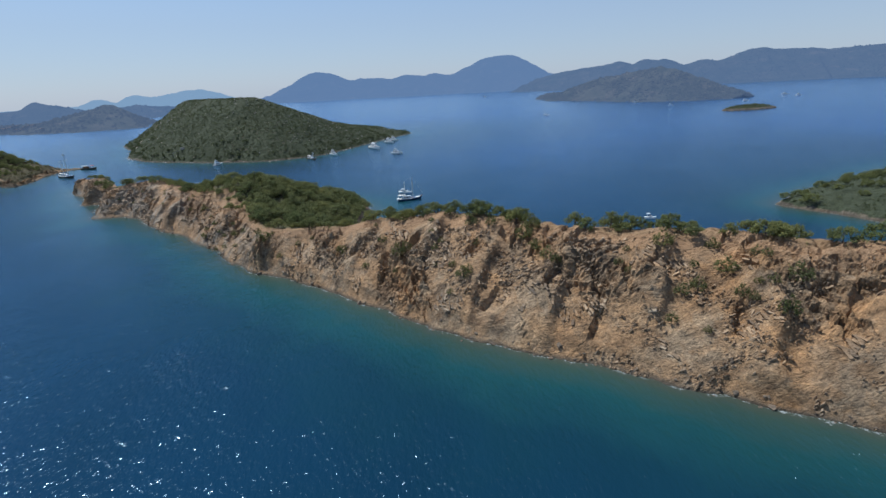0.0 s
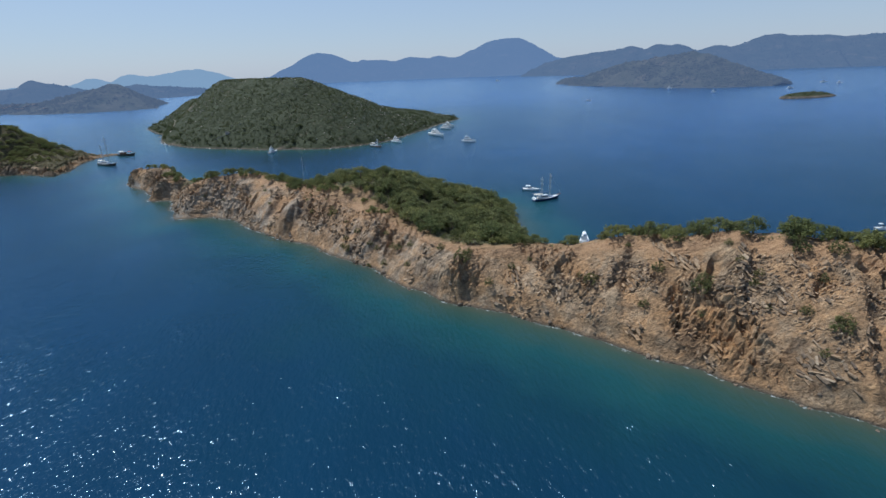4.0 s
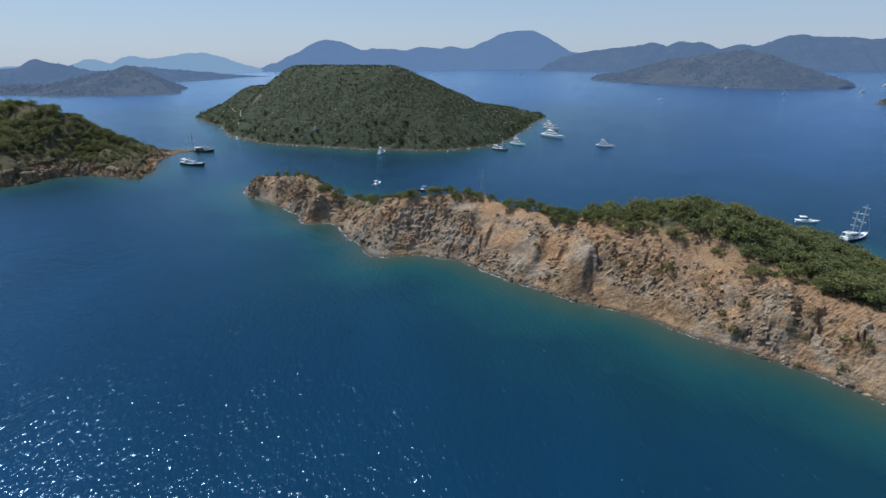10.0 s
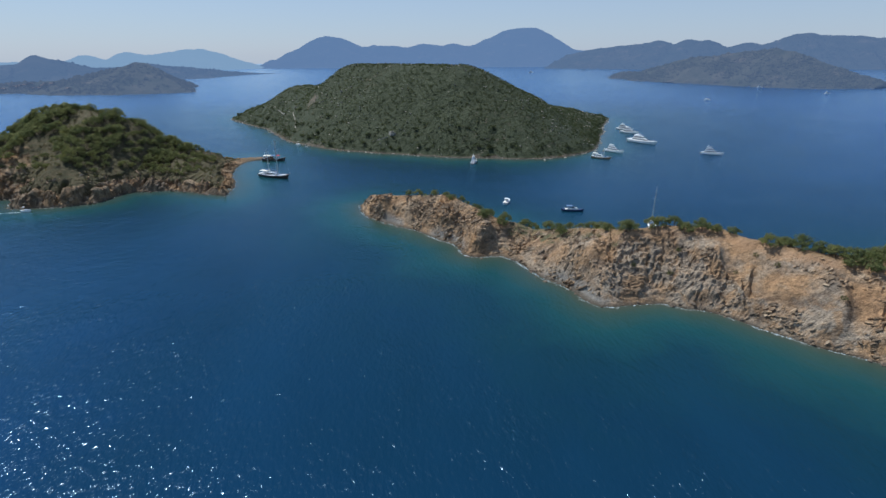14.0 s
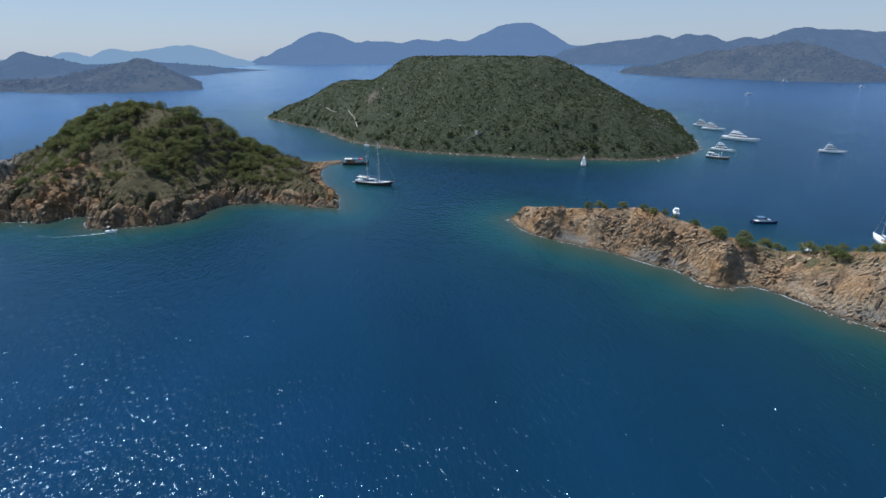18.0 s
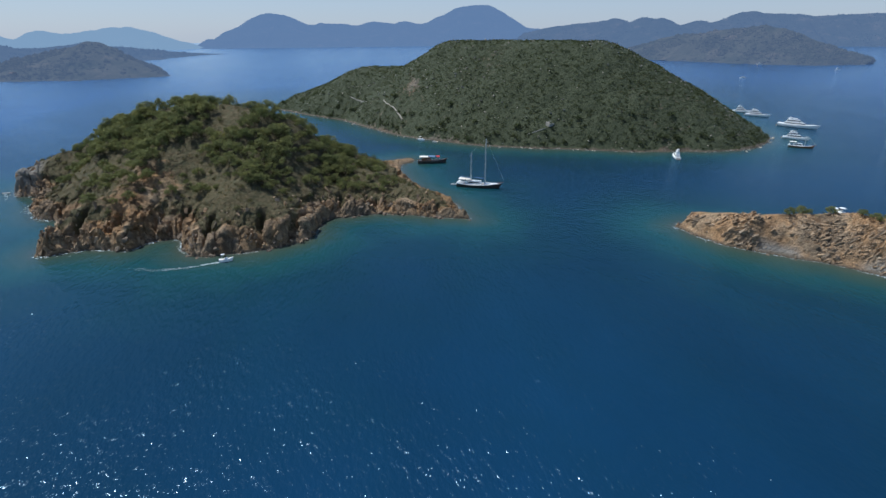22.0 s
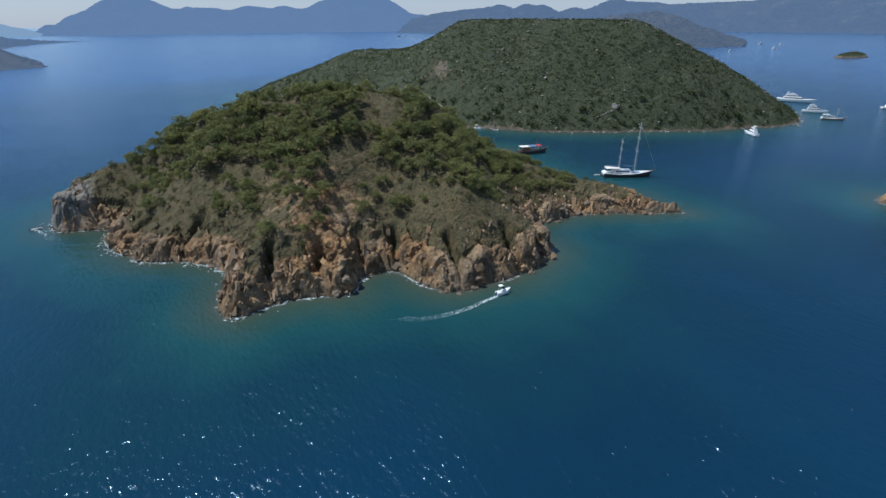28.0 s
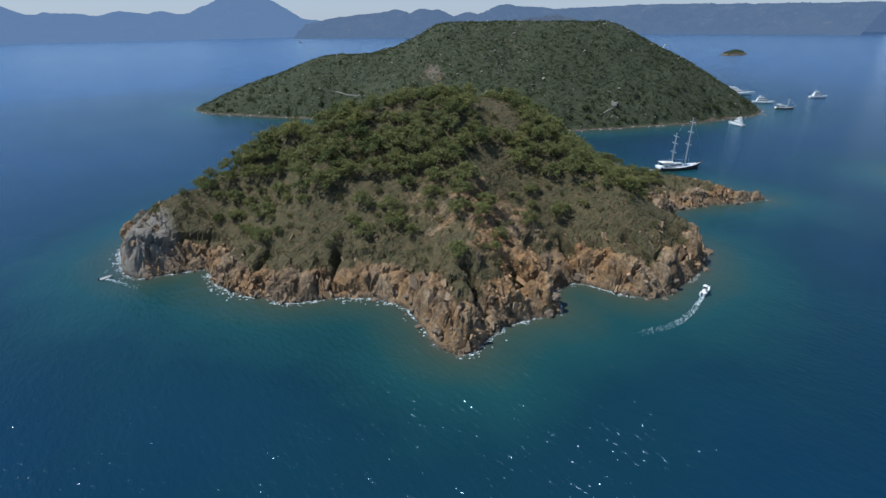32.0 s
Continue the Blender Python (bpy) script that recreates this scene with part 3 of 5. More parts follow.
pen.shingle = shingle
pen.grey = np.interp(along, [0, 90, 150, 280, 340, 420], [0.10, 0.25, 0.6, 0.65, 0.35, 0.12])
pen.h = np.where(land, h, -0.3 + away * 0.35)
gx, gy = np.gradient(pen.h, pen.step)
steep = np.sqrt(soften(gx, 2) ** 2 + soften(gy, 2) ** 2)
pen.veg = np.where(df > wob * 0.98, 0.85, 0.0) * np.clip((db - 2) / 4, 0, 1) + np.where(df > wob * 0.98, 0, np.interp(along, [110, 170], [0.40, 0.12]) + 0.3 * np.clip((face - 0.5) * 3, 0, 1) * np.interp(along, [120, 190], [1, 0]))
pen.veg = pen.veg * np.interp(along, [90, 125], [0.45, 1.0])
pen.veg = soften(pen.veg - np.clip(steep - 1.2, 0, 0.4), 1)
pen_ob = pen.build("peninsula_ground", ROCK, "long rocky peninsula with an eroded brown cliff above the sea", "peninsula", relief=(cliff * np.interp(along, [100, 260, 330, 400], [0.30, 0.28, 0.6, 0.75]) * np.clip(0.10 + bare_rock, 0, 1) * np.clip(away / 3, 0, 1), bedded))
pen.df, pen.db, pen.wob, pen.land, pen.along = df, db, wob, land, along

# ---- the near island ----
ISLE_RING = curve([(-401, 492), (-417, 498), (-437, 508), (-456, 507), (-466, 503), (-472, 482), (-490, 475), (-511, 473), (-520, 482), (-524, 493), (-534, 493), (-542, 485), (-557, 489), (-571, 486), (-576, 492), (-572, 514), (-582, 528), (-595, 535), (-604, 548), (-609, 560), (-608, 571), (-617, 574), (-627, 578), (-630, 592), (-624, 610), (-600, 625), (-560, 634), (-520, 630), (-480, 616), (-450, 606), (-428, 612), (-412, 617), (-409, 608), (-419, 598), (-420, 575), (-414, 546), (-404, 520), (-401, 492)], 3, 1.6, 5)
isle = Land((-640, 462), 0, 255, 182, 0.65)
d = line_distance(isle.x, isle.y, ISLE_RING)
land = inside(isle.x, isle.y, ISLE_RING)
low = np.clip((isle.x + 470) / 35, 0, 1)
beach = np.clip(1 - np.hypot(isle.x + 414, isle.y - 606) / 26, 0, 1) ** 0.5
foot = np.interp(isle.x, [-630, -612, -600, -582, -572, -520, -475, -440, -395], [9, 8, 4.5, 4.8, 8, 8, 8.5, 4, 1.6]) * (1 - beach)
lip = 6 + 3 * (fbm(isle.x / 14, isle.y / 14, 8, 3) - 0.5) * 2
body = foot * np.clip(d / lip, 0, 1) ** 0.6 + np.maximum(d - lip, 0) * (0.66 - 0.3 * low)
body = np.where(body > 40, 40 + (body - 40) * 0.6, body) * (1 - 0.85 * beach)
bell = lambda x0, y0, wx, wy: np.exp(-(((isle.x - x0) / wx) ** 2) - ((isle.y - y0) / wy) ** 2)
body = body - np.minimum(11 * bell(-462, 550, 14, 24), 0.45 * body) + 3.5 * bell(-583, 592, 28, 14) + 2.0 * bell(-525, 564, 22, 18)
body = soften(np.where(land, body, 0), 8) * 0.75 + 0.25 * body
body = np.where(d < lip * 1.3, foot * np.clip(d / lip, 0, 1) ** 0.55 + np.maximum(d - lip, 0) * 0.4, body)
cliff = np.clip(1.3 - d / 14, 0, 1) * (1 - beach)
rib = ridged(isle.x / 13, isle.y / 13, 71, 4)
warp = fbm(isle.x / 18, isle.y / 18, 73, 3) * 4
slab = sawtooth((isle.x + 0.3 * isle.y) / 9 + warp) * 1.1
blocks = crags(isle.x, isle.y, 6.5, 321) * 4.2 + crags(isle.x + 3, isle.y, 2.8, 331) * 1.8
grit = fbm(isle.x / 2.2, isle.y / 2.2, 81, 4, 0.6)
block = 12 * np.exp(-((isle.x + 620) / 7.5) ** 4 - ((isle.y - 585) / 8) ** 4) + 5 * np.exp(-((isle.x + 573) / 5) ** 4 - ((isle.y - 492) / 6) ** 4)
gully = np.clip(1 - np.abs(isle.x + 540) / 24, 0, 1) * np.clip(1 - np.abs(d - 18) / 24, 0, 1)
h = body + cliff * ((rib - 0.55) * 4.0 + (slab - 0.45) * 1.5 + blocks * 0.3) + (grit - 0.5) * (0.8 + 1.0 * cliff + 1.2 * gully) + gully * (rib - 0.5) * 5
h = np.maximum(h, block + (slab - 0.5) * 2)
for ax, ay, bx, by in ((-534, 488, -532, 505), (-524, 486, -521, 503), (-511, 471, -508, 489), (-490, 472, -489, 487), (-549, 484, -545, 500), (-563, 485, -559, 503), (-480, 478, -473, 495), (-587, 528, -577, 540), (-605, 548, -593, 554), (-458, 505, -458, 518), (-440, 506, -441, 515)):
    h = h * (1 - 0.6 * np.exp(-((line_distance(isle.x, isle.y, np.array([(ax, ay), (bx, by)], float)) / (1.0 + 0.8 * grit)) ** 2)))
h = np.maximum(h, 0.3 + 0.6 * grit) * np.clip(d / 2.6, 0, 1) ** 0.6 + 0.1
isle.h = np.where(land, h, -0.3 - d * 0.4)
isle.veg = np.where(land, np.clip((d - 3.2) / 7, 0, 0.8) - 0.6 * gully * np.clip((620 - isle.y) / 60, 0, 1) - 0.5 * beach, 0)
isle.ring, isle.d, isle.beach = ISLE_RING, d, beach
isle.cap, isle.grey, isle.shingle = 0 * d, 0 * d + 0.3, 0.75 * np.exp(-(((isle.x + 622) / 11) ** 4) - ((isle.y - 586) / 13) ** 4)
isle_ob = isle.build("island_ground", ROCK_ISLET, "steep rocky islet with ochre cliffs and dry scrub on top", "island", relief=(np.clip(np.clip(1.35 - d / 10, 0, 1) * (1 - beach) + 0.5 * gully, 0, 1) * np.clip(d / 2.5, 0, 1) * land, jointed))

# ---- the large domed island ----
DOME_RING = curve([(-126, 622), (-150, 602), (-180, 590), (-238, 598), (-296, 620), (-337, 637), (-372, 662), (-412, 706), (-450, 785), (-482, 828), (-510, 868), (-530, 905), (-518, 945), (-440, 990), (-320, 1000), (-200, 965), (-120, 915), (-60, 882), (-28, 858), (-32, 835), (-60, 775), (-78, 728), (-95, 690), (-112, 648), (-126, 622)], 6, 2.5, 15)
dome = Land((-550, 575), 0, 540, 445, 3.0)
d = line_distance(dome.x, dome.y, DOME_RING)
land = inside(dome.x, dome.y, DOME_RING)
r = np.maximum(line_distance(dome.x, dome.y, np.array([(-240, 712), (-340, 782)], float)) - 14, 0)
s = np.where(land, d / (d + r), 0)
h = 70 * (1 - (1 - s) ** 1.12)
r = np.maximum(line_distance(dome.x, dome.y, np.array([(-338, 785), (-425, 860)], float)) - 8, 0)
flank = np.where(land, d / (d + r), 0)
h = np.maximum(h, 44.5 * (1 - (1 - flank) ** 1.2))
h = h - 7 * np.exp(-(((dome.x + 145) / 40) ** 2) - ((dome.y - 815) / 50) ** 2)
h = soften(np.where(land, h, 0), 6)
rib = ridged(dome.x / 60, dome.y / 60, 101, 4)
h = h + (rib - 0.55) * 8 * np.clip(s * 2.5, 0, 1) * np.clip(1.15 - s, 0.15, 1) + (fbm(dome.x / 9, dome.y / 9, 105, 3) - 0.5) * 3
dome.h = np.where(land, np.maximum(h, 0.4) * np.clip(d / 6, 0, 1) ** 0.7 + 0.2, -0.3 - d * 0.3)
dome.veg = np.where(land, np.clip((d + 1.0) / 4, 0, 0.95) - 0.28 * (fbm(dome.x / 45, dome.y / 45, 111, 3) > 0.62), 0)
dome.d = d
dome.cap = 0.30 * np.exp(-(((dome.x + 388) / 7) ** 2) - ((dome.y - 748) / 12) ** 2) + 0.35 * np.exp(-(((dome.x + 398) / 9) ** 2) - ((dome.y - 806) / 8) ** 2)
dome.veg = dome.veg - 1.0 * dome.cap
dome.shingle, dome.grey = 0 * d, 0 * d
dome_ob = dome.build("dome_island_ground", SCRUB, "large rounded island covered with dark green maquis", "island")

# ---- the wooded headland and the bare islet ----
HEAD_RING = curve([(196, 277), (203, 262), (214, 246), (226, 222), (255, 180), (310, 150), (400, 140), (480, 200), (470, 330), (380, 370), (290, 335), (225, 300), (196, 277)], 5, 2, 25)
HEAD_RING = HEAD_RING + np.array([12.0, 0.0])
head = Land((197, 130), 0, 300, 245, 2.0)
d = line_distance(head.x, head.y, HEAD_RING)
land = inside(head.x, head.y, HEAD_RING)
h = 2 * np.clip(d / 3, 0, 1) + np.clip(d - 3, 0, 60) * 0.22 + (ridged(head.x / 14, head.y / 14, 121, 4) - 0.5) * 3.5
head.h = np.where(land, np.maximum(h, 0.4) * np.clip(d / 3, 0, 1), -0.3 - d * 0.3)
head.veg = np.where(land, np.clip((d - 0.5) / 4, 0, 0.95), 0)
head.d = d
head.build("headland_ground", SCRUB, "low headland with a pale rocky shore and green growth", "headland")

BARE_RING = curve([(522, 922), (542, 910), (582, 910), (622, 928), (632, 942), (604, 957), (554, 950), (528, 937), (522, 922)], 5, 2, 35)
BARE_RING = BARE_RING + np.array([40.0, 46.0])
bare = Land((548, 942), 0, 140, 75, 3.0)
d = line_distance(bare.x, bare.y, BARE_RING)
land = inside(bare.x, bare.y, BARE_RING)
bare.h = np.where(land, 1.0 + np.clip(d, 0, 30) * 0.35 + fbm(bare.x / 8, bare.y / 8, 131, 3) * 1.5, -0.3 - d * 0.3)
bare.veg = np.where(land, np.clip((d - 3) / 5, 0, 0.9), 0)
bare.build("islet_ground", SCRUB, "small low islet with dark scrub in open water", "islet")


# ---- tufts ----
OCTA = (np.array([(1, 0, 0), (-1, 0, 0), (0, 1, 0), (0, -1, 0), (0, 0, 1), (0, 0, -1)], float), np.array([(0, 2, 4), (2, 1, 4), (1, 3, 4), (3, 0, 4), (2, 0, 5), (1, 2, 5), (3, 1, 5), (0, 3, 5)]))


def clumps(centres, radii, flat=0.8, jitter=0.35, seed=1):
    """Many small ragged tufts as one set of vertices and faces."""
    r = np.random.RandomState(seed)
    n = len(centres)
    ball, ball_f = OCTA
    v = ball[None] * (1 + jitter * (r.rand(n, len(ball), 1) * 2 - 1)) * np.asarray(radii)[:, None, None]
    turn = r.rand(n) * 6.283
    c, s = np.cos(turn)[:, None], np.sin(turn)[:, None]
    v = np.stack([v[..., 0] * c - v[..., 1] * s, v[..., 0] * s + v[..., 1] * c, v[..., 2] * flat], -1) + np.asarray(centres)[:, None]
    f = ball_f[None] + (np.arange(n) * len(ball))[:, None, None]
    return v.reshape(-1, 3), f.reshape(-1, 3)


# ---- the distance ----
def mountain(name, ridge, half, material, seed, label, steps=130, rough=0.30, crag=1.0, woods=0):
    """A mountain chain: a crest through (x, y, height), sloping off to both sides."""
    line = curve(ridge, 1e9 if len(ridge) < 3 else 40)
    s = np.r_[0, np.cumsum(np.linalg.norm(np.diff(line[:, :2], axis=0), axis=1))]
    u = np.linspace(0, s[-1], steps)
    x, y, z = (np.interp(u, s, line[:, k]) for k in range(3))
    tx, ty = np.gradient(x), np.gradient(y)
    n = np.hypot(tx, ty)
    nx, ny = -ty / n, tx / n
    across = np.linspace(-1, 1, 31)
    span = half * np.clip(np.convolve(np.pad(z, 4, "edge"), np.ones(9) / 9, "valid") / 40, 0.08, 1)
    px, py = x[:, None] + (nx * span)[:, None] * across, y[:, None] + (ny * span)[:, None] * across
    shape = (1 - np.abs(across)) ** 1.15
    wrinkle = ridged(px / (half * 0.42), py / (half * 0.42), seed, 5) - 0.55
    slope = np.clip(np.abs(across) * 3.2, 0.10 * crag, 1) * np.clip((1 - np.abs(across)) * 4, 0, 1)
    pz = z[:, None] * (shape + rough * wrinkle * slope) + (fbm(px / 45, py / 45, seed + 9, 5) - 0.5) * 14 * crag * np.clip(z[:, None] / 60, 0, 1) - 2.5 + 2 * shape
    i, j = np.meshgrid(np.arange(steps - 1), np.arange(30), indexing="ij")
    q = np.stack([i * 31 + j, (i + 1) * 31 + j, (i + 1) * 31 + j + 1, i * 31 + j + 1], -1).reshape(-1, 4)
    ob = link(name, np.stack([px, py, pz], -1).reshape(-1, 3), q, material, smooth=True)
    if woods:
        r = np.random.RandomState(seed + 5)
        u, w = r.rand(woods) * (steps - 1.01), r.rand(woods) * 29.99
        i, j = u.astype(int), w.astype(int)
        u, w = u - i, w - j
        at = lambda g: (g[i, j] * (1 - u) + g[i + 1, j] * u) * (1 - w) + (g[i, j + 1] * (1 - u) + g[i + 1, j + 1] * u) * w
        cx, cy, cz = at(px), at(py), at(pz)
        ok = (cz > 2) & (fbm(cx / 60, cy / 60, seed + 7, 3) + 0.25 * r.rand(woods) > 0.55)
        rad = 2.5 + 4.5 * r.rand(ok.sum()) ** 2
        v, f = clumps(np.stack([cx, cy, cz + 0.3], 1)[ok], rad, 0.75, 0.4, seed + 6)
        tagged(link("far_wood", v, f, material), "dark trees and scrub dotted over the far slopes", "wood", kind="stuff")
    return tagged(ob, label, "mountain", kind="structure")


# last colour and number: haze painted into each range, and how much of it
FAR_1 = far_haze_material("hazy_forest_near", (0.042, 0.052, 0.032), (0.110, 0.104, 0.072), (0.125, 0.178, 0.285), 0.58)
FAR_2 = far_haze_material("hazy_forest_middle", (0.032, 0.045, 0.032), (0.075, 0.08, 0.06), (0.125, 0.192, 0.32), 0.76)
FAR_3 = far_haze_material("hazy_forest_blue", (0.03, 0.05, 0.04), (0.06, 0.07, 0.06), (0.145, 0.228, 0.385), 0.88)
FAR_4 = far_haze_material("hazy_forest_pale", (0.04, 0.06, 0.05), (0.06, 0.07, 0.06), (0.245, 0.36, 0.50), 0.92)
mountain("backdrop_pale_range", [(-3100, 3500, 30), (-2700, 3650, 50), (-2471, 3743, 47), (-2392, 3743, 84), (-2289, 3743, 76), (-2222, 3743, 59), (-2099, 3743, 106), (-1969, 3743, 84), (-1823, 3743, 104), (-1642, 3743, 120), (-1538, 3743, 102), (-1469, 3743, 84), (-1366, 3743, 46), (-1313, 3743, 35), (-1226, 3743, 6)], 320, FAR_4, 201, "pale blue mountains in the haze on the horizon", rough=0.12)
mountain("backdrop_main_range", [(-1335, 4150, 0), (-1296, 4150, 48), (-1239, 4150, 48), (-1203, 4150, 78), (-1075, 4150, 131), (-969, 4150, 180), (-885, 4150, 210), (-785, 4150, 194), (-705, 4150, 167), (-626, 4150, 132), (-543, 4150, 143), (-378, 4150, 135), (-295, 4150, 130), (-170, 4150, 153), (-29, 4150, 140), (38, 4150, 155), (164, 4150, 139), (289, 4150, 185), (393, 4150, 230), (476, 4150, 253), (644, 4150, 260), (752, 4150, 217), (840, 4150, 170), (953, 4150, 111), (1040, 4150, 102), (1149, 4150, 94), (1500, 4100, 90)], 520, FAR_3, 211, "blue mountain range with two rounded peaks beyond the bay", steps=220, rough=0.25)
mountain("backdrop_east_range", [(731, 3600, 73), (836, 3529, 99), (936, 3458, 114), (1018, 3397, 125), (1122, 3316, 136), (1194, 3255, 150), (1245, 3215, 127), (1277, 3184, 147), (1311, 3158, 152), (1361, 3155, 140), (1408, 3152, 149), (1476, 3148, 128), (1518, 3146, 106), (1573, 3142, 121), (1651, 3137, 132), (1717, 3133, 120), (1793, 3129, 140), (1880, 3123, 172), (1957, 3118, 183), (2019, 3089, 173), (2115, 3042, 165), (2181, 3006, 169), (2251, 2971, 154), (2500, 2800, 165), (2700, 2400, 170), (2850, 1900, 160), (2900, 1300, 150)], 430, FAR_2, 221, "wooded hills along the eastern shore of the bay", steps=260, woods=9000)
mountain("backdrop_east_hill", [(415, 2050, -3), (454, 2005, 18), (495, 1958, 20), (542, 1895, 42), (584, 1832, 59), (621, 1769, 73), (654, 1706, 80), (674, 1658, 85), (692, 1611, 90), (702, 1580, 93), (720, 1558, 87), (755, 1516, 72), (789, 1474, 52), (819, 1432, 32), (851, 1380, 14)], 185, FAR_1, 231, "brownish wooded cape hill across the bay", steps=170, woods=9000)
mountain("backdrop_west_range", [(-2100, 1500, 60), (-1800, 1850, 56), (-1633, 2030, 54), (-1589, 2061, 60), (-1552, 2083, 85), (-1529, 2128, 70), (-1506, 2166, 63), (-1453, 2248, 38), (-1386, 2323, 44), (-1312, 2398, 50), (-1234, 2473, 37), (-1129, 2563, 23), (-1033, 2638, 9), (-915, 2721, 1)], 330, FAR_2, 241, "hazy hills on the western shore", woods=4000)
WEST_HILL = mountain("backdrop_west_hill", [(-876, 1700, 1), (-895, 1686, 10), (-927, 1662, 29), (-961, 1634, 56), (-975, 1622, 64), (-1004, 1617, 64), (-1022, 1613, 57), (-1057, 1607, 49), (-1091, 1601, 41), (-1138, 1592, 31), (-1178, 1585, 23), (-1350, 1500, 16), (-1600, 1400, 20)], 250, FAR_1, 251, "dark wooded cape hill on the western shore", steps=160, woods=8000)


# ---- the sea ----
def axis(a, b, step, far_a, far_b):
    core = np.arange(a, b + step, step)
    out = np.cumsum(step * 1.22 ** np.arange(1, 60))
    left, right = out[out < a - far_a], out[out < far_b - b]
    return np.r_[far_a, a - left[::-1], core, b + right, far_b]


SEA_X, SEA_Y = axis(-680, 160, 3.0, -6000, 6000), axis(40, 690, 3.0, -3000, 7000)
sx, sy = np.meshgrid(SEA_X, SEA_Y, indexing="ij")
near = (sx > -760) & (sx < 500) & (sy > -40) & (sy < 1100)
shore = np.full(sx.shape, 400.0)
for ring in (PEN_RING, ISLE_RING, DOME_RING, HEAD_RING):
    px, py = sx[near], sy[near]
    dd = line_distance(px, py, np.vstack([ring, ring[:1]]))
    dd = np.where(inside(px, py, ring), -dd, dd)
    shore[near] = np.minimum(shore[near], dd)
i, j = np.meshgrid(np.arange(len(SEA_X) - 1), np.arange(len(SEA_Y) - 1), indexing="ij")
n = len(SEA_Y)
quads = np.stack([i * n + j, (i + 1) * n + j, (i + 1) * n + j + 1, i * n + j + 1], -1).reshape(-1, 4)
sea = link("water", np.stack([sx, sy, 0 * sx], -1).reshape(-1, 3), quads, WATER)
sea.data.attributes.new("shore", "FLOAT", "POINT").data.foreach_set("value", shore.ravel().astype(np.float32))
tagged(sea, "deep blue rippled sea with turquoise shallows along the rocks", "sea", kind="structure")


# ---- plants ----
def sprays(centres, size, seed=1):
    """Loose three-cornered leaf sprays round the given points."""
    r = np.random.RandomState(seed)
    n = len(centres)
    v = np.asarray(centres)[:, None] + (r.rand(n, 3, 3) - 0.5) * size * 2
    return v.reshape(-1, 3), np.arange(n * 3).reshape(-1, 3)


def leafy(centres, radii, n, flat=0.6, seed=1):
    """Low bushes as heaps of loose leaf sprays, n to each."""
    r = np.random.RandomState(seed)
    c, rad = np.repeat(np.asarray(centres), n, 0), np.repeat(np.asarray(radii), n)
    w = r.randn(len(c), 3)
    w /= np.linalg.norm(w, axis=1)[:, None]
    w[:, 2] = np.abs(w[:, 2]) * 1.2 - 0.2
    p = c + w * (rad * (0.45 + 0.55 * r.rand(len(c))))[:, None] * np.array([1, 1, flat])
    v = p[:, None] + (r.rand(len(c), 3, 3) - 0.5) * (rad * 0.95)[:, None, None] * np.array([1, 1, 0.8])
    return v.reshape(-1, 3), np.arange(len(c) * 3).reshape(-1, 3)


def joined(*sets):
    verts, faces, base = [], [], 0
    for v, f in sets:
        verts.append(v), faces.append(f + base)
        base += len(v)
    return np.vstack(verts), np.vstack(faces)


def tube(points, radii, sides=6):
    v, f = [], []
    for (x, y, z), r in zip(points, radii):
        v += [(x + r * math.cos(6.2832 * k / sides), y + r * math.sin(6.2832 * k / sides), z) for k in range(sides)]
    for i in range(len(points) - 1):
        f += [(i * sides + k, i * sides + (k + 1) % sides, (i + 1) * sides + (k + 1) % sides, (i + 1) * sides + k) for k in range(sides)]
    f.append(tuple(range((len(points) - 1) * sides, len(points) * sides)))
    return v, f


def make_tree(seed, height, spread, leaf, label, name="pine_tree", group="pines"):
    """A coastal pine: a leaning trunk with limbs and an uneven crown of tufts and sprays."""
    r = np.random.RandomState(seed)
    ob = new(name)
    lean = (r.rand(2) - 0.5) * 0.12 * height
    pts = [(0, 0, -0.8), (lean[0] * 0.2, lean[1] * 0.2, height * 0.25), (lean[0] * 0.7, lean[1] * 0.7, height * 0.6), (lean[0], lean[1], height * 0.92)]
    tv, tf = tube(pts, [0.05 * height, 0.034 * height, 0.02 * height, 0.006 * height])
    heads = []
    for k in range(7):
        a, z = k * 2.4 + r.rand(), height * (0.20 + 0.50 * k / 7)
        reach = spread * 0.48 * math.sqrt(1 - ((k / 7 - 0.3) / 0.85) ** 2) * (0.75 + 0.4 * r.rand())
        base = np.array([lean[0] * z / height, lean[1] * z / height, z])
        tip = base + np.array([math.cos(a) * reach, math.sin(a) * reach, height * 0.10])
        lv, lf = tube([base, (base + tip) / 2 + (0, 0, 0.1), tip], [0.016 * height, 0.011 * height, 0.004 * height], 4)
        tf += [tuple(i + len(tv) for i in q) for q in lf]
        tv += lv
        heads.append(tip)
    heads.append(np.array([lean[0], lean[1], height * 0.80]))
    link("trunk", tv, tf, BARK, ob, "brown bark trunk")
    c, rad, sp = [], [], []
    for tip in heads:
        for _ in range(30):
            w = r.randn(3)
            p = tip + w / np.linalg.norm(w) * r.rand() ** 0.45 * np.array((spread * 0.31, spread * 0.31, height * 0.19))
            c.append(p), rad.append(spread * (0.030 + 0.035 * r.rand()))
            for _ in range(7):
                w = r.randn(3)
                w /= np.linalg.norm(w)
                sp.append(p + w * rad[-1] * (0.9 + 1.6 * r.rand()))
    v, f = joined(clumps(c, rad, 0.85, 0.35, seed), sprays(sp, spread * 0.036, seed))
    link("crown", v, f, leaf, ob, "dense ragged green crown")
    return tagged(ob, label, "tree", group)


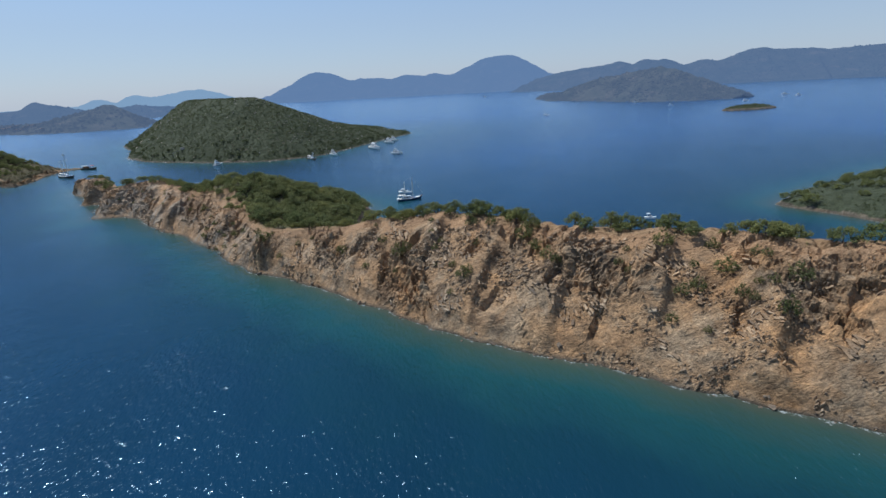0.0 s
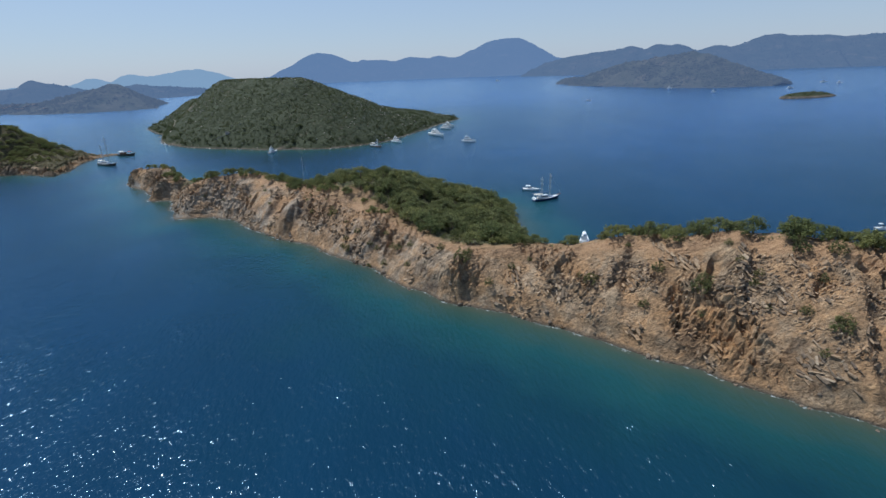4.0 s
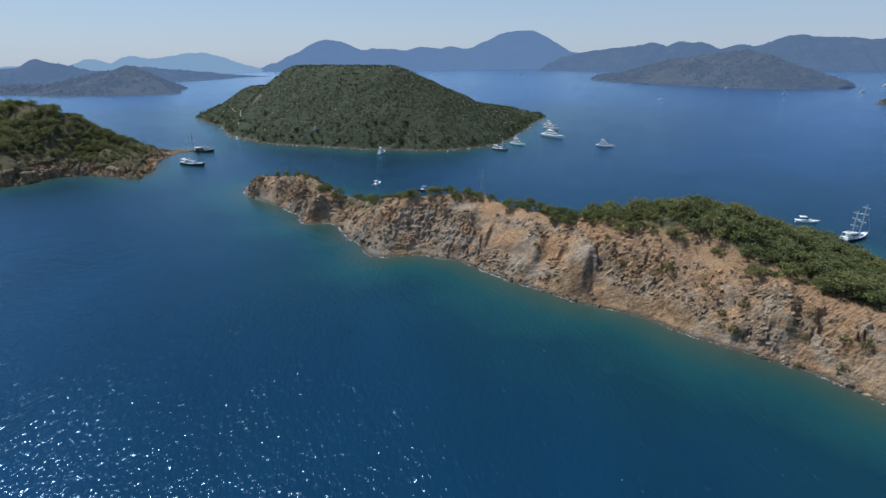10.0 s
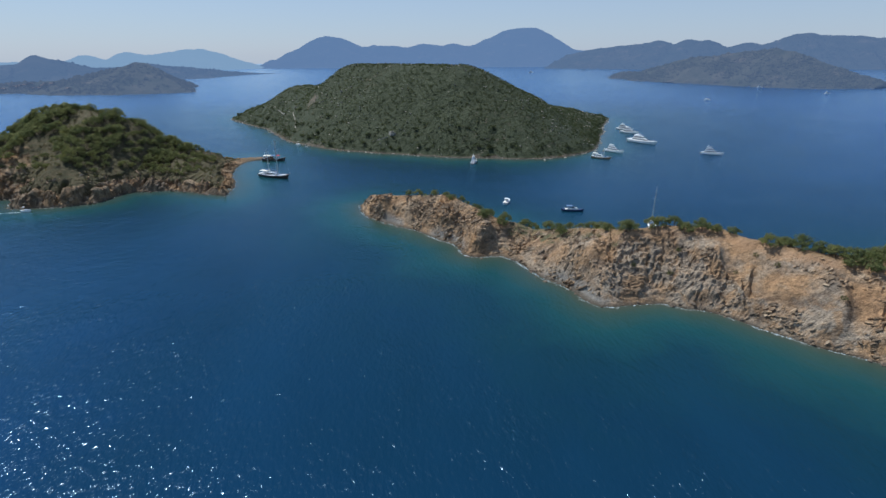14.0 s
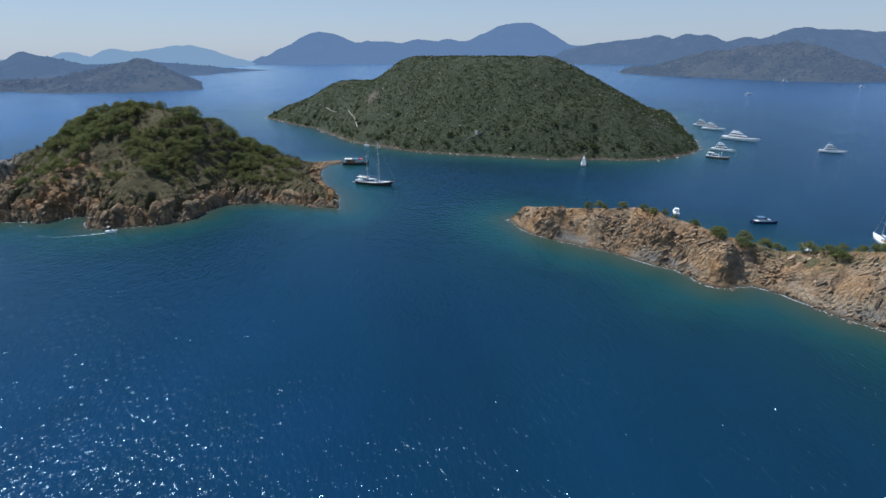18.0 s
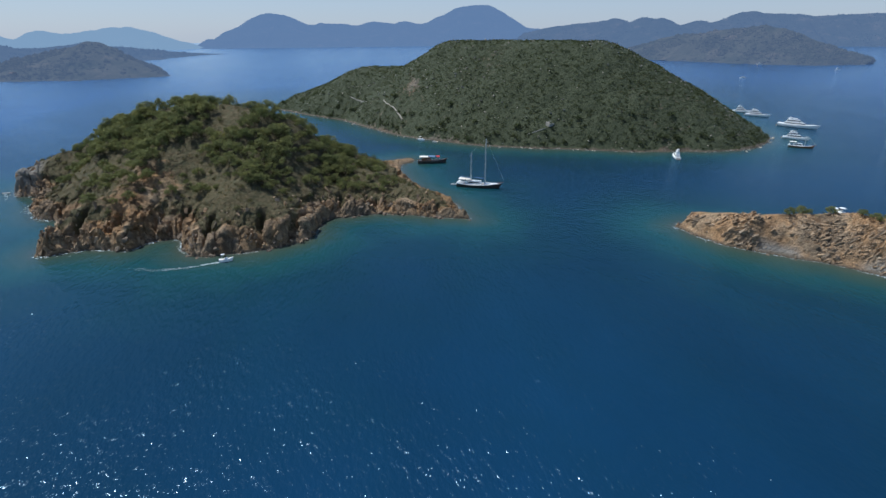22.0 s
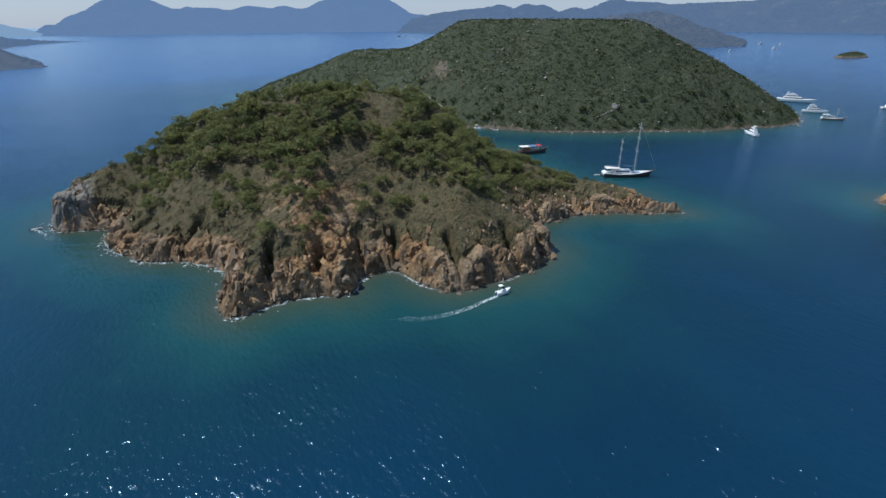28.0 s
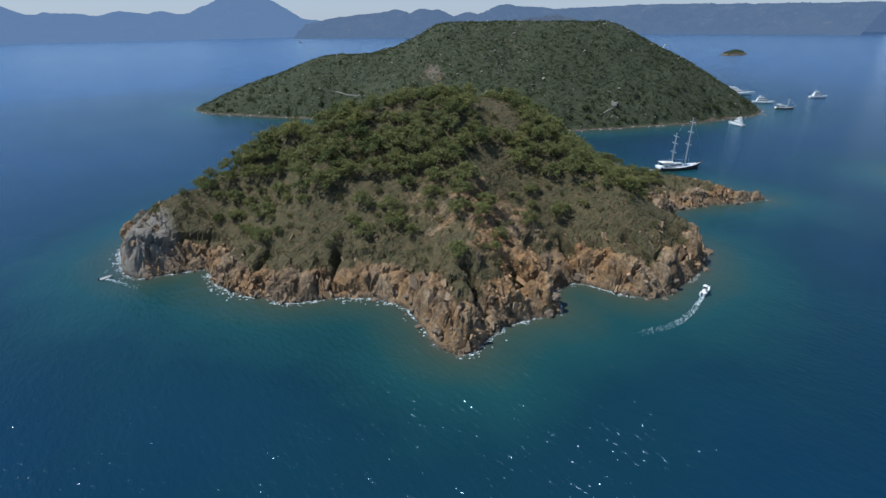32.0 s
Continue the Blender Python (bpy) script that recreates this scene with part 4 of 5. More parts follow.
def make_bush(seed, size, leaf, label):
    r = np.random.RandomState(seed)
    ob = new("bush")
    tv, tf = tube([(0, 0, -0.5), (0.05, 0, size * 0.35)], [0.07 * size, 0.03 * size], 5)
    link("stem", tv, tf, BARK, ob, "short woody stem")
    c, rad, sp = [], [], []
    for _ in range(70):
        a, q = r.rand() * 6.283, r.rand() ** 0.5
        p = np.array([math.cos(a) * q * size * 0.5, math.sin(a) * q * size * 0.5, size * (0.12 + 0.85 * r.rand() * (1.1 - q * 0.75))])
        c.append(p), rad.append(size * (0.035 + 0.04 * r.rand()))
        for _ in range(7):
            w = r.randn(3)
            sp.append(p + w / np.linalg.norm(w) * rad[-1] * (0.9 + 1.5 * r.rand()))
    v, f = joined(clumps(c, rad, 0.9, 0.35, seed), sprays(sp, size * 0.045, seed))
    link("foliage", v, f, leaf, ob, "bushy green foliage")
    return tagged(ob, label, "bush", "bushes")


PINES = [make_tree(300 + k, 5.4 + 0.5 * (k % 4), 6.4 + 0.6 * (k % 3), LEAF, "green coastal pine with a rounded ragged crown on the slope") for k in range(6)]
OAKS = [make_tree(320 + k, 5.6 + 0.5 * (k % 3), 6.2 + 0.5 * (k % 2), WOOD_LEAF, "dark green spreading tree in the low wood", "oak_tree", "trees of the wood") for k in range(5)]
BUSHES = [make_bush(340 + k, 2.6, SHRUB, "grey-green bush growing on the dry rocky ground") for k in range(5)]
used_tree, used_oak, used_bush, planted, thicket = set(), set(), set(), [], []


def plant(kinds, used, land_of, x, y, size, r):
    ob = kinds[r.randrange(len(kinds))]
    m = pose(x, y, land_of.at(x, y) - 0.15, r.uniform(-5, 5), r.uniform(-5, 5), r.uniform(0, 360)) @ Matrix.Diagonal((size * r.uniform(0.85, 1.15), size * r.uniform(0.85, 1.15), size, 1))
    if ob.name not in used:
        used.add(ob.name)
        ob.matrix_basis = m
        return ob
    if kinds is not BUSHES and sum(k is kinds for k in planted) >= 280:
        thicket.append((ob, m, land_of))
        return None
    planted.append(kinds)
    new_ob = copy_thing(ob, Matrix())
    new_ob.matrix_basis = m
    return new_ob


tr = random.Random(21)
placed = []


def clear(x, y, gap):
    if any((x - u) ** 2 + (y - v) ** 2 < gap * gap for u, v in placed):
        return False
    placed.append((x, y))
    return True


# trees and bushes along the crest
for a0, a1, n, off, size in ((395, 620, 56, 2, 0.82), (140, 250, 40, 4, 0.68), (40, 105, 26, 2, 0.55), (100, 250, 40, 2, 0.62), (120, 160, 4, 8, 0.6), (395, 620, 30, 10, 0.7), (355, 420, 18, 7, 0.6), (230, 300, 16, 3, 0.55)):
    for _ in range(n):
        a = tr.uniform(a0, a1)
        w = float(np.interp(a, KNOT, WIDE))
        k = FRONT[np.argmin(np.abs((FRONT[:, 0] + 317) * 0.738 - (FRONT[:, 1] - 464) * 0.675 - a))]
        b = w + off + tr.uniform(-2, 6)
        x, y = k[0] + pen.f[0] * b, k[1] + pen.f[1] * b
        if pen.at(x, y) > 2 and pen.at(x, y, pen.df - pen.wob) > (-1 if a > 260 else -3) and clear(x, y, 2.5):
            plant(PINES, used_tree, pen, x, y, size * tr.uniform(0.7, 1.2), tr)
# bushes and small trees on the cliff face
for a0, a1, n, lo, hi, size in ((400, 620, 24, 0.25, 0.98, 1.0), (480, 620, 12, 0.45, 0.95, 1.6), (330, 440, 30, 1.05, 1.9, 1.4), (270, 400, 16, 0.15, 0.9, 1.0), (130, 270, 14, 0.4, 0.95, 0.8)):
    for _ in range(n):
        a = tr.uniform(a0, a1)
        w = float(np.interp(a, KNOT, WIDE))
        k = FRONT[np.argmin(np.abs((FRONT[:, 0] + 317) * 0.738 - (FRONT[:, 1] - 464) * 0.675 - a))]
        b = w * tr.uniform(lo, hi)
        x, y = k[0] + pen.f[0] * b, k[1] + pen.f[1] * b
        if clear(x, y, 3):
            plant(BUSHES, used_bush, pen, x, y, size * tr.uniform(0.6, 1.25), tr)
# single bushes standing out on the face
for x, y, size in ((-123, 284, 1.7), (-116, 262, 0.9), (-113, 258, 0.8), (-96, 241, 1.1), (-86, 230, 1.0), (-103, 246, 0.8), (-66, 214, 2.2), (-138, 300, 0.9), (-2.6, 175, 2.3), (0, 178, 1.9), (25, 178, 1.9), (32, 173, 1.7), (42, 164, 2.6), (46, 168, 2.4), (45, 158, 1.8), (20, 153.5, 2.0), (17, 161, 1.2), (-27.5, 193, 1.6), (-10, 186.5, 1.4), (80, 140, 2.4), (93, 128, 2.2), (84, 125, 2.0), (108, 119, 2.4), (99, 109, 2.3), (93, 119, 1.6), (94, 138, 1.5), (102, 129, 1.4), (21.5, 154.5, 1.5), (-109, 264, 1.2), (-92.4, 246, 1.3)):
    plant(BUSHES, used_bush, pen, x, y, size, tr)
# pines on the islet
n = 0
while n < 430:
    x, y = tr.uniform(-600, -430), tr.uniform(500, 625)
    dd = isle.at(x, y, isle.d) * (1 if inside(np.array([x]), np.array([y]), ISLE_RING)[0] else -1)
    n += 0.02
    patch_b = value(np.array([x / 14]), np.array([y / 14]), 404)[0]
    want = (dd > 23 + 18 * patch_b) or (dd > 12 and tr.random() < 0.12) or (dd > 14 and y > 560) or (dd > 15 and -500 < x < -428 and y < 545 and patch_b > 0.45)
    patchy = value(np.array([x / 22]), np.array([y / 22]), 400)[0]
    if want and not (x > -450 and y > 572) and patchy > 0.24 and clear(x, y, 4.1):
        plant(PINES, used_tree, isle, x, y, tr.uniform(0.6, 1.05) if dd > 27 else tr.uniform(0.35, 0.8), tr)
        n += 0.98
for x, y in ((-578, 590), (-584, 594), (-572, 596)):
    plant(PINES, used_tree, isle, x, y, 1.1, tr)
n = 0
while n < 210:
    x, y = tr.uniform(-618, -420), tr.uniform(485, 600)
    n += 0.02
    if inside(np.array([x]), np.array([y]), ISLE_RING)[0] and isle.at(x, y, isle.d) > 9 and clear(x, y, 3.0):
        plant(BUSHES, used_bush, isle, x, y, tr.uniform(0.4, 1.15), tr)
        n += 0.98
# the headland
n = 0
while n < 110:
    x, y = tr.uniform(205, 330), tr.uniform(170, 320)
    n += 0.02
    if inside(np.array([x]), np.array([y]), HEAD_RING)[0] and head.at(x, y, head.d) > 2.5 and clear(x, y, 3.6):
        plant(PINES, used_tree, head, x, y, tr.uniform(0.5, 0.9), tr)
        n += 0.98
# the wood behind the cliff
WOOD_RING = np.array([(-146, 310), (-128, 296), (-103, 262), (-84, 236), (-60, 222), (-42, 232), (-37, 258), (-35, 290), (-34, 318), (-44, 336), (-70, 347), (-105, 344), (-135, 338)], float)
count = 0
while count < 330:
    x, y = tr.uniform(-150, -30), tr.uniform(215, 350)
    if inside(np.array([x]), np.array([y]), WOOD_RING)[0] and pen.at(x, y, pen.df - pen.wob) > 3 and value(np.array([x / 13]), np.array([y / 13]), 402)[0] > 0.12 and clear(x, y, 4.7):
        plant(OAKS, used_oak, pen, x, y, tr.uniform(0.7, 1.35), tr)
        count += 1
    elif len(placed) > 4000:
        break
    else:
        count += 0.02
for where, name, text in ((pen, "pine_wood", "dense green pine wood on the low back of the peninsula"), (isle, "islet_pine_wood", "green pines crowded on the islet's top"), (head, "headland_pine_wood", "green pines on the low headland")):
    sets = []
    for ob, m, land_of in thicket:
        if land_of is where:
            mm = np.array(m)
            for child in ob.children:
                fs = [list(q.vertices) for q in child.data.polygons if len(q.vertices) == 3]
                if fs:
                    sets.append((np.array([v.co[:] for v in child.data.vertices]) @ mm[:3, :3].T + mm[:3, 3], np.array(fs)))
    if sets:
        v, f = joined(*sets)
        tagged(link(name, v, f, WOOD_LEAF if where is pen else LEAF), text, "wood", kind="stuff")


def scatter(land_of, ring, n, lo, hi, edge, seed, dens=None):
    r = np.random.RandomState(seed)
    x = land_of.x.min() + r.rand(n * 6) * (land_of.x.max() - land_of.x.min())
    y = land_of.y.min() + r.rand(n * 6) * (land_of.y.max() - land_of.y.min())
    ok = inside(x, y, ring)
    x, y = x[ok], y[ok]
    ok = line_distance(x, y, np.vstack([ring, ring[:1]])) > edge
    if dens is not None:
        ok &= dens(x, y, r)
    x, y = x[ok][:n], y[ok][:n]
    z = np.array([land_of.at(u, v) for u, v in zip(x, y)])
    rad = lo + (hi - lo) * r.rand(len(x)) ** 2
    return np.stack([x, y, z + rad * 0.25], 1), rad


c, rad = scatter(dome, DOME_RING, 46000, 0.5, 2.2, 1.5, 501, lambda x, y, r: (y < 975) & (fbm(x / 30, y / 30, 77, 3) + 0.3 * r.rand(len(x)) > 0.42) & ((x + 388) ** 2 / 50 + (y - 748) ** 2 / 140 > 1.2 * r.rand(len(x))))
c[:, 2] -= 0.26 * rad
near_shore, tall = scatter(dome, DOME_RING, 900, 1.2, 3.2, 2.0, 507, lambda x, y, r: (y < 900) & (line_distance(x, y, DOME_RING) < 9 + 26 * r.rand(len(x)) ** 3))
v, f = joined(leafy(c, rad, 8, 0.55, 502), leafy(near_shore, tall, 34, 0.95, 508))
c, rad = scatter(dome, DOME_RING, 4200, 0.4, 1.2, 2.5, 505, lambda x, y, r: (y < 860) & (fbm(x / 24, y / 24, 79, 3) + 0.3 * r.rand(len(x)) > 0.62))
dry_v, dry_f = leafy(c + np.array([0, 0, 0.2]), rad, 7, 0.55, 506)
tagged(link("dry_maquis", dry_v, dry_f, DRY), "dry brownish bushes among the green maquis", "shrubs", kind="stuff")
tagged(link("maquis", v, f, MAQUIS), "dark green maquis covering the rounded island", "shrubs", kind="stuff")
c, rad = scatter(isle, ISLE_RING, 12000, 0.22, 0.85, 7, 511, lambda x, y, r: fbm(x / 12, y / 12, 78, 3) + 0.3 * r.rand(len(x)) > 0.5)
v, f = leafy(c, rad, 8, 0.8, 512)
tagged(link("dry_scrub", v, f, DRY), "low dry brown-green scrub on the islet's slopes", "shrubs", kind="stuff")
c, rad = scatter(pen, WOOD_RING, 2200, 0.4, 1.3, 1, 521, lambda x, y, r: line_distance(x, y, FRONT) > 20)
v, f = leafy(c, rad, 9, 0.8, 522)
tagged(link("undergrowth", v, f, DRY), "green undergrowth between the pines of the wood", "shrubs", kind="stuff")
c, rad = scatter(pen, PEN_RING, 3200, 0.35, 1.3, 2, 531, lambda x, y, r: line_distance(x, y, FRONT) > np.interp((x + 317) * 0.738 - (y - 464) * 0.675, KNOT, WIDE) + 2)
v, f = leafy(c, rad, 9, 0.8, 532)
tagged(link("crest_scrub", v, f, SHRUB), "low scrub on the back slope of the peninsula", "shrubs", kind="stuff")
c, rad = scatter(head, HEAD_RING, 2600, 0.7, 2.2, 2.5, 541)
c2, rad2 = scatter(bare, BARE_RING, 500, 0.8, 2.4, 4, 545)
v, f = leafy(np.vstack([c, c2]), np.r_[rad, rad2], 9, 0.7, 542)
tagged(link("headland_scrub", v, f, MAQUIS), "dark scrub covering the low headland and the small islet", "shrubs", kind="stuff")


# ---- boulders ----
def make_rock(seed):
    bm = bmesh.new()
    bmesh.ops.create_icosphere(bm, subdivisions=2, radius=1.0)
    r = random.Random(seed)
    for v in bm.verts:
        v.co *= 0.72 + 0.5 * noise.noise(v.co * 1.1 + Vector((seed, 0, 0))) + 0.14 * r.random()
        v.co.x *= 1.35
        v.co.z *= 0.75
    ob = part("boulder", bm, BOULDER)
    for key, val in (("veg", 0.0), ("height", 3.0)):
        at = ob.data.attributes.new(key, "FLOAT", "POINT")
        at.data.foreach_set("value", np.full(len(ob.data.vertices), val, np.float32))
    return tagged(ob, "angular brown boulder at the waterline", "boulder", "shore boulders")


BOULDER = plain("boulder_stone", (0.14, 0.105, 0.072), 0.9, vary=0.5, scale=1.2)
ROCKS = [make_rock(700 + k) for k in range(6)]
for k, ob in enumerate(ROCKS):
    p = FRONT[30 + 14 * k]
    ob.matrix_basis = pose(p[0], p[1], 0.2, 20 * k, 10, 50 * k) @ Matrix.Scale(1.1, 4)
for ring, land_of, n, lo, hi, first, last in ((FRONT, pen, 150, 0.3, 1.0, 0, len(FRONT) - 12), (ISLE_RING, isle, 110, 0.4, 1.5, 0, int(len(ISLE_RING) * 0.6))):
    for _ in range(n):
        p = ring[tr.randrange(first, last)]
        s = tr.uniform(lo, hi) * tr.choice((0.7, 1, 1))
        x, y = p[0] + tr.uniform(-1.5, 2.5), p[1] + tr.uniform(-1.5, 2.5)
        if land_of is isle and math.hypot(x + 414, y - 606) < 24:
            continue
        q = copy_thing(ROCKS[tr.randrange(6)], Matrix())
        q.matrix_basis = pose(x, y, max(land_of.at(x, y), -0.2) + 0.1 * s, tr.uniform(-30, 30), tr.uniform(-30, 30), tr.uniform(0, 360)) @ Matrix.Scale(s, 4)


def slabs(points, sizes, yaw, dip, seed, loose=1.0):
    """Angular slabs of broken rock: jittered boxes lying in the bedding."""
    r = np.random.RandomState(seed)
    n = len(points)
    box = np.array([(x, y, z) for x in (-1, 1) for y in (-1, 1) for z in (-1, 1)], float)
    v = box[None] * (1 + 0.75 * (r.rand(n, 8, 3) - 0.5))
    v = v * np.stack([sizes * (0.8 + 1.5 * r.rand(n) ** 2), sizes * (0.5 + 0.5 * r.rand(n)), sizes * (0.22 + 0.3 * r.rand(n))], 1)[:, None]
    for ang, (i, j) in ((dip + (r.rand(n) - 0.5) * 0.7 * loose, (0, 2)), ((r.rand(n) - 0.5) * 0.9 * loose, (1, 2)), (yaw + (r.rand(n) - 0.5) * 0.8 * loose, (0, 1))):
        c, s = np.cos(ang)[:, None], np.sin(ang)[:, None]
        a, b = v[..., i] * c - v[..., j] * s, v[..., i] * s + v[..., j] * c
        v[..., i], v[..., j] = a, b
    v = v + points[:, None]
    q = np.array([(0, 1, 3, 2), (4, 6, 7, 5), (0, 4, 5, 1), (2, 3, 7, 6), (0, 2, 6, 4), (1, 5, 7, 3)])
    f = q[None] + (np.arange(n) * 8)[:, None, None]
    return v.reshape(-1, 3), f.reshape(-1, 4)


def rubble_material(name, stops):
    m, nt, nn, l, bsdf = nodes_of(name)
    geo = nn.new("ShaderNodeNewGeometry")
    v = coords(nt)
    col = ramp(nt, geo.outputs["Random Per Island"], stops)
    broad = noise_tex(nt, v, 0.06, 5, 0.6)
    col = mix(nt, 0.7, col, ramp(nt, broad, [(0.40, (0.45, 0.44, 0.43)), (0.52, (0.53, 0.49, 0.45)), (0.66, (0.64, 0.50, 0.35))]), "OVERLAY")
    col = mix(nt, 0.6, col, ramp(nt, noise_tex(nt, v, 1.6, 8, 0.75), [(0.3, (0.25,) * 3), (0.7, (0.78,) * 3)]), "OVERLAY")
    l.new(col, bsdf.inputs["Base Color"])
    bsdf.inputs["Roughness"].default_value = 0.9
    bump(nt, bsdf, noise_tex(nt, v, 2.5, 8, 0.75), 0.8, 0.35)
    return m


RUBBLE = rubble_material("broken_rock", [(0.0, (0.120, 0.092, 0.065)), (0.4, (0.215, 0.155, 0.098)), (0.75, (0.300, 0.208, 0.122)), (1.0, (0.385, 0.300, 0.205))])
RUBBLE_ISLET = rubble_material("broken_islet_rock", [(0.0, (0.11, 0.085, 0.06)), (0.4, (0.20, 0.145, 0.09)), (0.8, (0.28, 0.195, 0.115)), (1.0, (0.38, 0.29, 0.20))])
r = np.random.RandomState(61)
FRONT_A = (FRONT[:, 0] + 317) * 0.738 - (FRONT[:, 1] - 464) * 0.675
a = r.rand(110000) * 625
b = r.rand(110000)
w = np.interp(a, KNOT, WIDE)
fx, fy = np.interp(a, FRONT_A, FRONT[:, 0]), np.interp(a, FRONT_A, FRONT[:, 1])
x, y = fx + pen.f[0] * b * w, fy + pen.f[1] * b * w
crop = fbm(a / 13 + b * w / 22, b * w / 9, 351, 3)
keep = r.rand(110000) < np.clip((crop - 0.50) * 5, 0.10, 0.8) * (0.5 + w / 60) * np.interp(a, [60, 130, 340, 400], [0.5, 0.2, 0.25, 0.8])
keep &= (np.cumsum(keep) < 26000)
x, y, b, crop, a = x[keep], y[keep], b[keep], crop[keep], a[keep]
z = np.array([pen.at(u, v) for u, v in zip(x, y)])
size = 0.10 + 0.42 * r.rand(len(x)) ** 3.2 * np.clip((crop - 0.42) * 6, 0.3, 1.25)
v, f = slabs(np.stack([x, y, z - size * 0.05], 1), size, -0.74 + 0.5 * (fbm(a / 40, b, 355, 2) - 0.5), 0.85 + 1.6 * (fbm(a / 40, b, 357, 2) - 0.5), 62)
tagged(link("cliff_rubble", v, f, RUBBLE), "broken brown rock slabs sticking out of the cliff", "rock", kind="stuff")


def beds(a0, b0, lean, count, long_, r):
    """One outcrop: parallel tilted plates of rock stacked across the face of the cliff."""
    w0, top0 = float(np.interp(a0, KNOT, WIDE)), float(np.interp(a0, KNOT, CREST))
    slope = math.atan2(top0, w0)
    e, f = np.array([*pen.e, 0.0]), np.array([*pen.f, 0.0])
    up = f * math.cos(slope) + np.array([0, 0, math.sin(slope)])
    out = np.cross(e, up) if np.cross(e, up)[2] > 0 else np.cross(up, e)
    verts = []
    for k in range(count):
        ang = lean + 0.28 * r.randn()
        way, pile = e * math.cos(ang) + up * math.sin(ang), up * math.cos(ang) - e * math.sin(ang)
        step = (k - count / 2) * 0.36 + 0.4 * r.randn()
        slide = long_ * 0.55 * r.randn()
        a1 = a0 + slide * math.cos(ang) - step * math.sin(ang)
        b1 = b0 * w0 + (slide * math.sin(ang) + step * math.cos(ang)) * math.cos(slope)
        if b1 < 1 or b1 > 0.97 * w0:
            continue
        x, y = float(np.interp(a1, FRONT_A, FRONT[:, 0])) + pen.f[0] * b1, float(np.interp(a1, FRONT_A, FRONT[:, 1])) + pen.f[1] * b1
        mid = np.array([x, y, pen.at(x, y)]) - out * 0.15
        half = np.array([long_ * (0.16 + 0.30 * r.rand()), 0.13 + 0.27 * r.rand(), 0.35 + 0.45 * r.rand()])
        box = np.array([(i, j, q) for i in (-1, 1) for j in (-1, 1) for q in (-1, 1)], float) * half * (1 + 0.6 * (r.rand(8, 3) - 0.5))
        verts.append(mid + box @ np.array([way, pile, out]))
    return verts


ribs = []
for _ in range(130):
    a0, b0 = r.rand() * 600 + 15, 0.10 + 0.82 * r.rand()
    if a0 < 380 and r.rand() < 0.45:
        continue
    east = a0 > 370
    ribs += beds(a0, b0, (-0.55 if east else 0.7) + 0.2 * r.randn(), r.randint(6, 20), (2.6 if east else 1.9) * (0.7 + 0.6 * r.rand()), r)
q = np.array([(0, 1, 3, 2), (4, 6, 7, 5), (0, 4, 5, 1), (2, 3, 7, 6), (0, 2, 6, 4), (1, 5, 7, 3)])
v, f = np.vstack(ribs), (q[None] + (np.arange(len(ribs)) * 8)[:, None, None]).reshape(-1, 4)
tagged(link("cliff_ribs", v, f, RUBBLE), "tilted rock beds standing out of the cliff in ribs", "rock", kind="stuff")
a, b = 4 + 150 * r.rand(2600), 0.05 + 1.1 * r.rand(2600)
w = np.interp(a, KNOT, WIDE)
crop = fbm(a / 9 + b * w / 14, b * w / 8, 381, 3)
keep = r.rand(2600) < np.clip((crop - 0.50) * 6, 0, 0.9)
a, b, w = a[keep][:620], b[keep][:620], w[keep][:620]
x, y = np.interp(a, FRONT_A, FRONT[:, 0]) + pen.f[0] * b * w, np.interp(a, FRONT_A, FRONT[:, 1]) + pen.f[1] * b * w
size = 0.35 + 0.75 * r.rand(len(a)) ** 2
v, f = slabs(np.array([(u, q, pen.at(u, q)) for u, q in zip(x, y)]) - np.array([0, 0, 0.2]), size, -0.74, 0.75, 67, 0.8)
tagged(link("point_crags", v, f, RUBBLE_ISLET), "dark broken crags on the rocky point of the peninsula", "rock", kind="stuff")
k = r.randint(0, int(len(ISLE_RING) * 0.62), 16000)
inward = r.rand(16000) ** 1.3 * 17
ang = r.rand(16000) * 6.283
x, y = ISLE_RING[k, 0] + np.cos(ang) * inward, ISLE_RING[k, 1] + np.sin(ang) * inward
keep = inside(x, y, ISLE_RING) & (np.hypot(x + 414, y - 606) > 24) & (r.rand(16000) < np.clip((fbm(x / 9, y / 9, 361, 3) - 0.42) * 5, 0.04, 0.8))
x, y = x[keep][:1700], y[keep][:1700]
z = np.array([isle.at(u, v) for u, v in zip(x, y)])
size = 0.2 + 0.7 * r.rand(len(x)) ** 2.4
v, f = slabs(np.stack([x, y, z], 1), size, r.rand(len(x)) * 3, 0.9 + 0.5 * r.rand(len(x)), 63)
tagged(link("islet_rubble", v, f, RUBBLE_ISLET), "jointed ochre rock blocks along the islet's cliffs", "rock", kind="stuff")
c, rad = scatter(dome, DOME_RING, 1000, 0.25, 0.8, 2, 551, lambda x, y, r: (y < 860) & (fbm(x / 40, y / 40, 371, 3) + 0.25 * r.rand(len(x)) > 0.58))
v, f = slabs(c + np.array([0, 0, 0.4]), rad, 6.28 * rad, 0.6 * rad, 64)
tagged(link("pale_rocks", v, f, STONE), "pale rocks showing between the maquis", "rock", kind="stuff")
k = r.randint(0, len(DOME_RING), 900)
x, y = DOME_RING[k, 0] + r.randn(900) * 1.6, DOME_RING[k, 1] + r.randn(900) * 1.6
v, f = slabs(np.stack([x, y, 0.1 + 0 * x], 1), 0.15 + 0.6 * r.rand(900) ** 3, 6.28 * r.rand(900), 0.5 * r.rand(900), 65)
tagged(link("shore_stones", v, f, STONE), "pale stones along the waterline of the rounded island", "rock", kind="stuff")


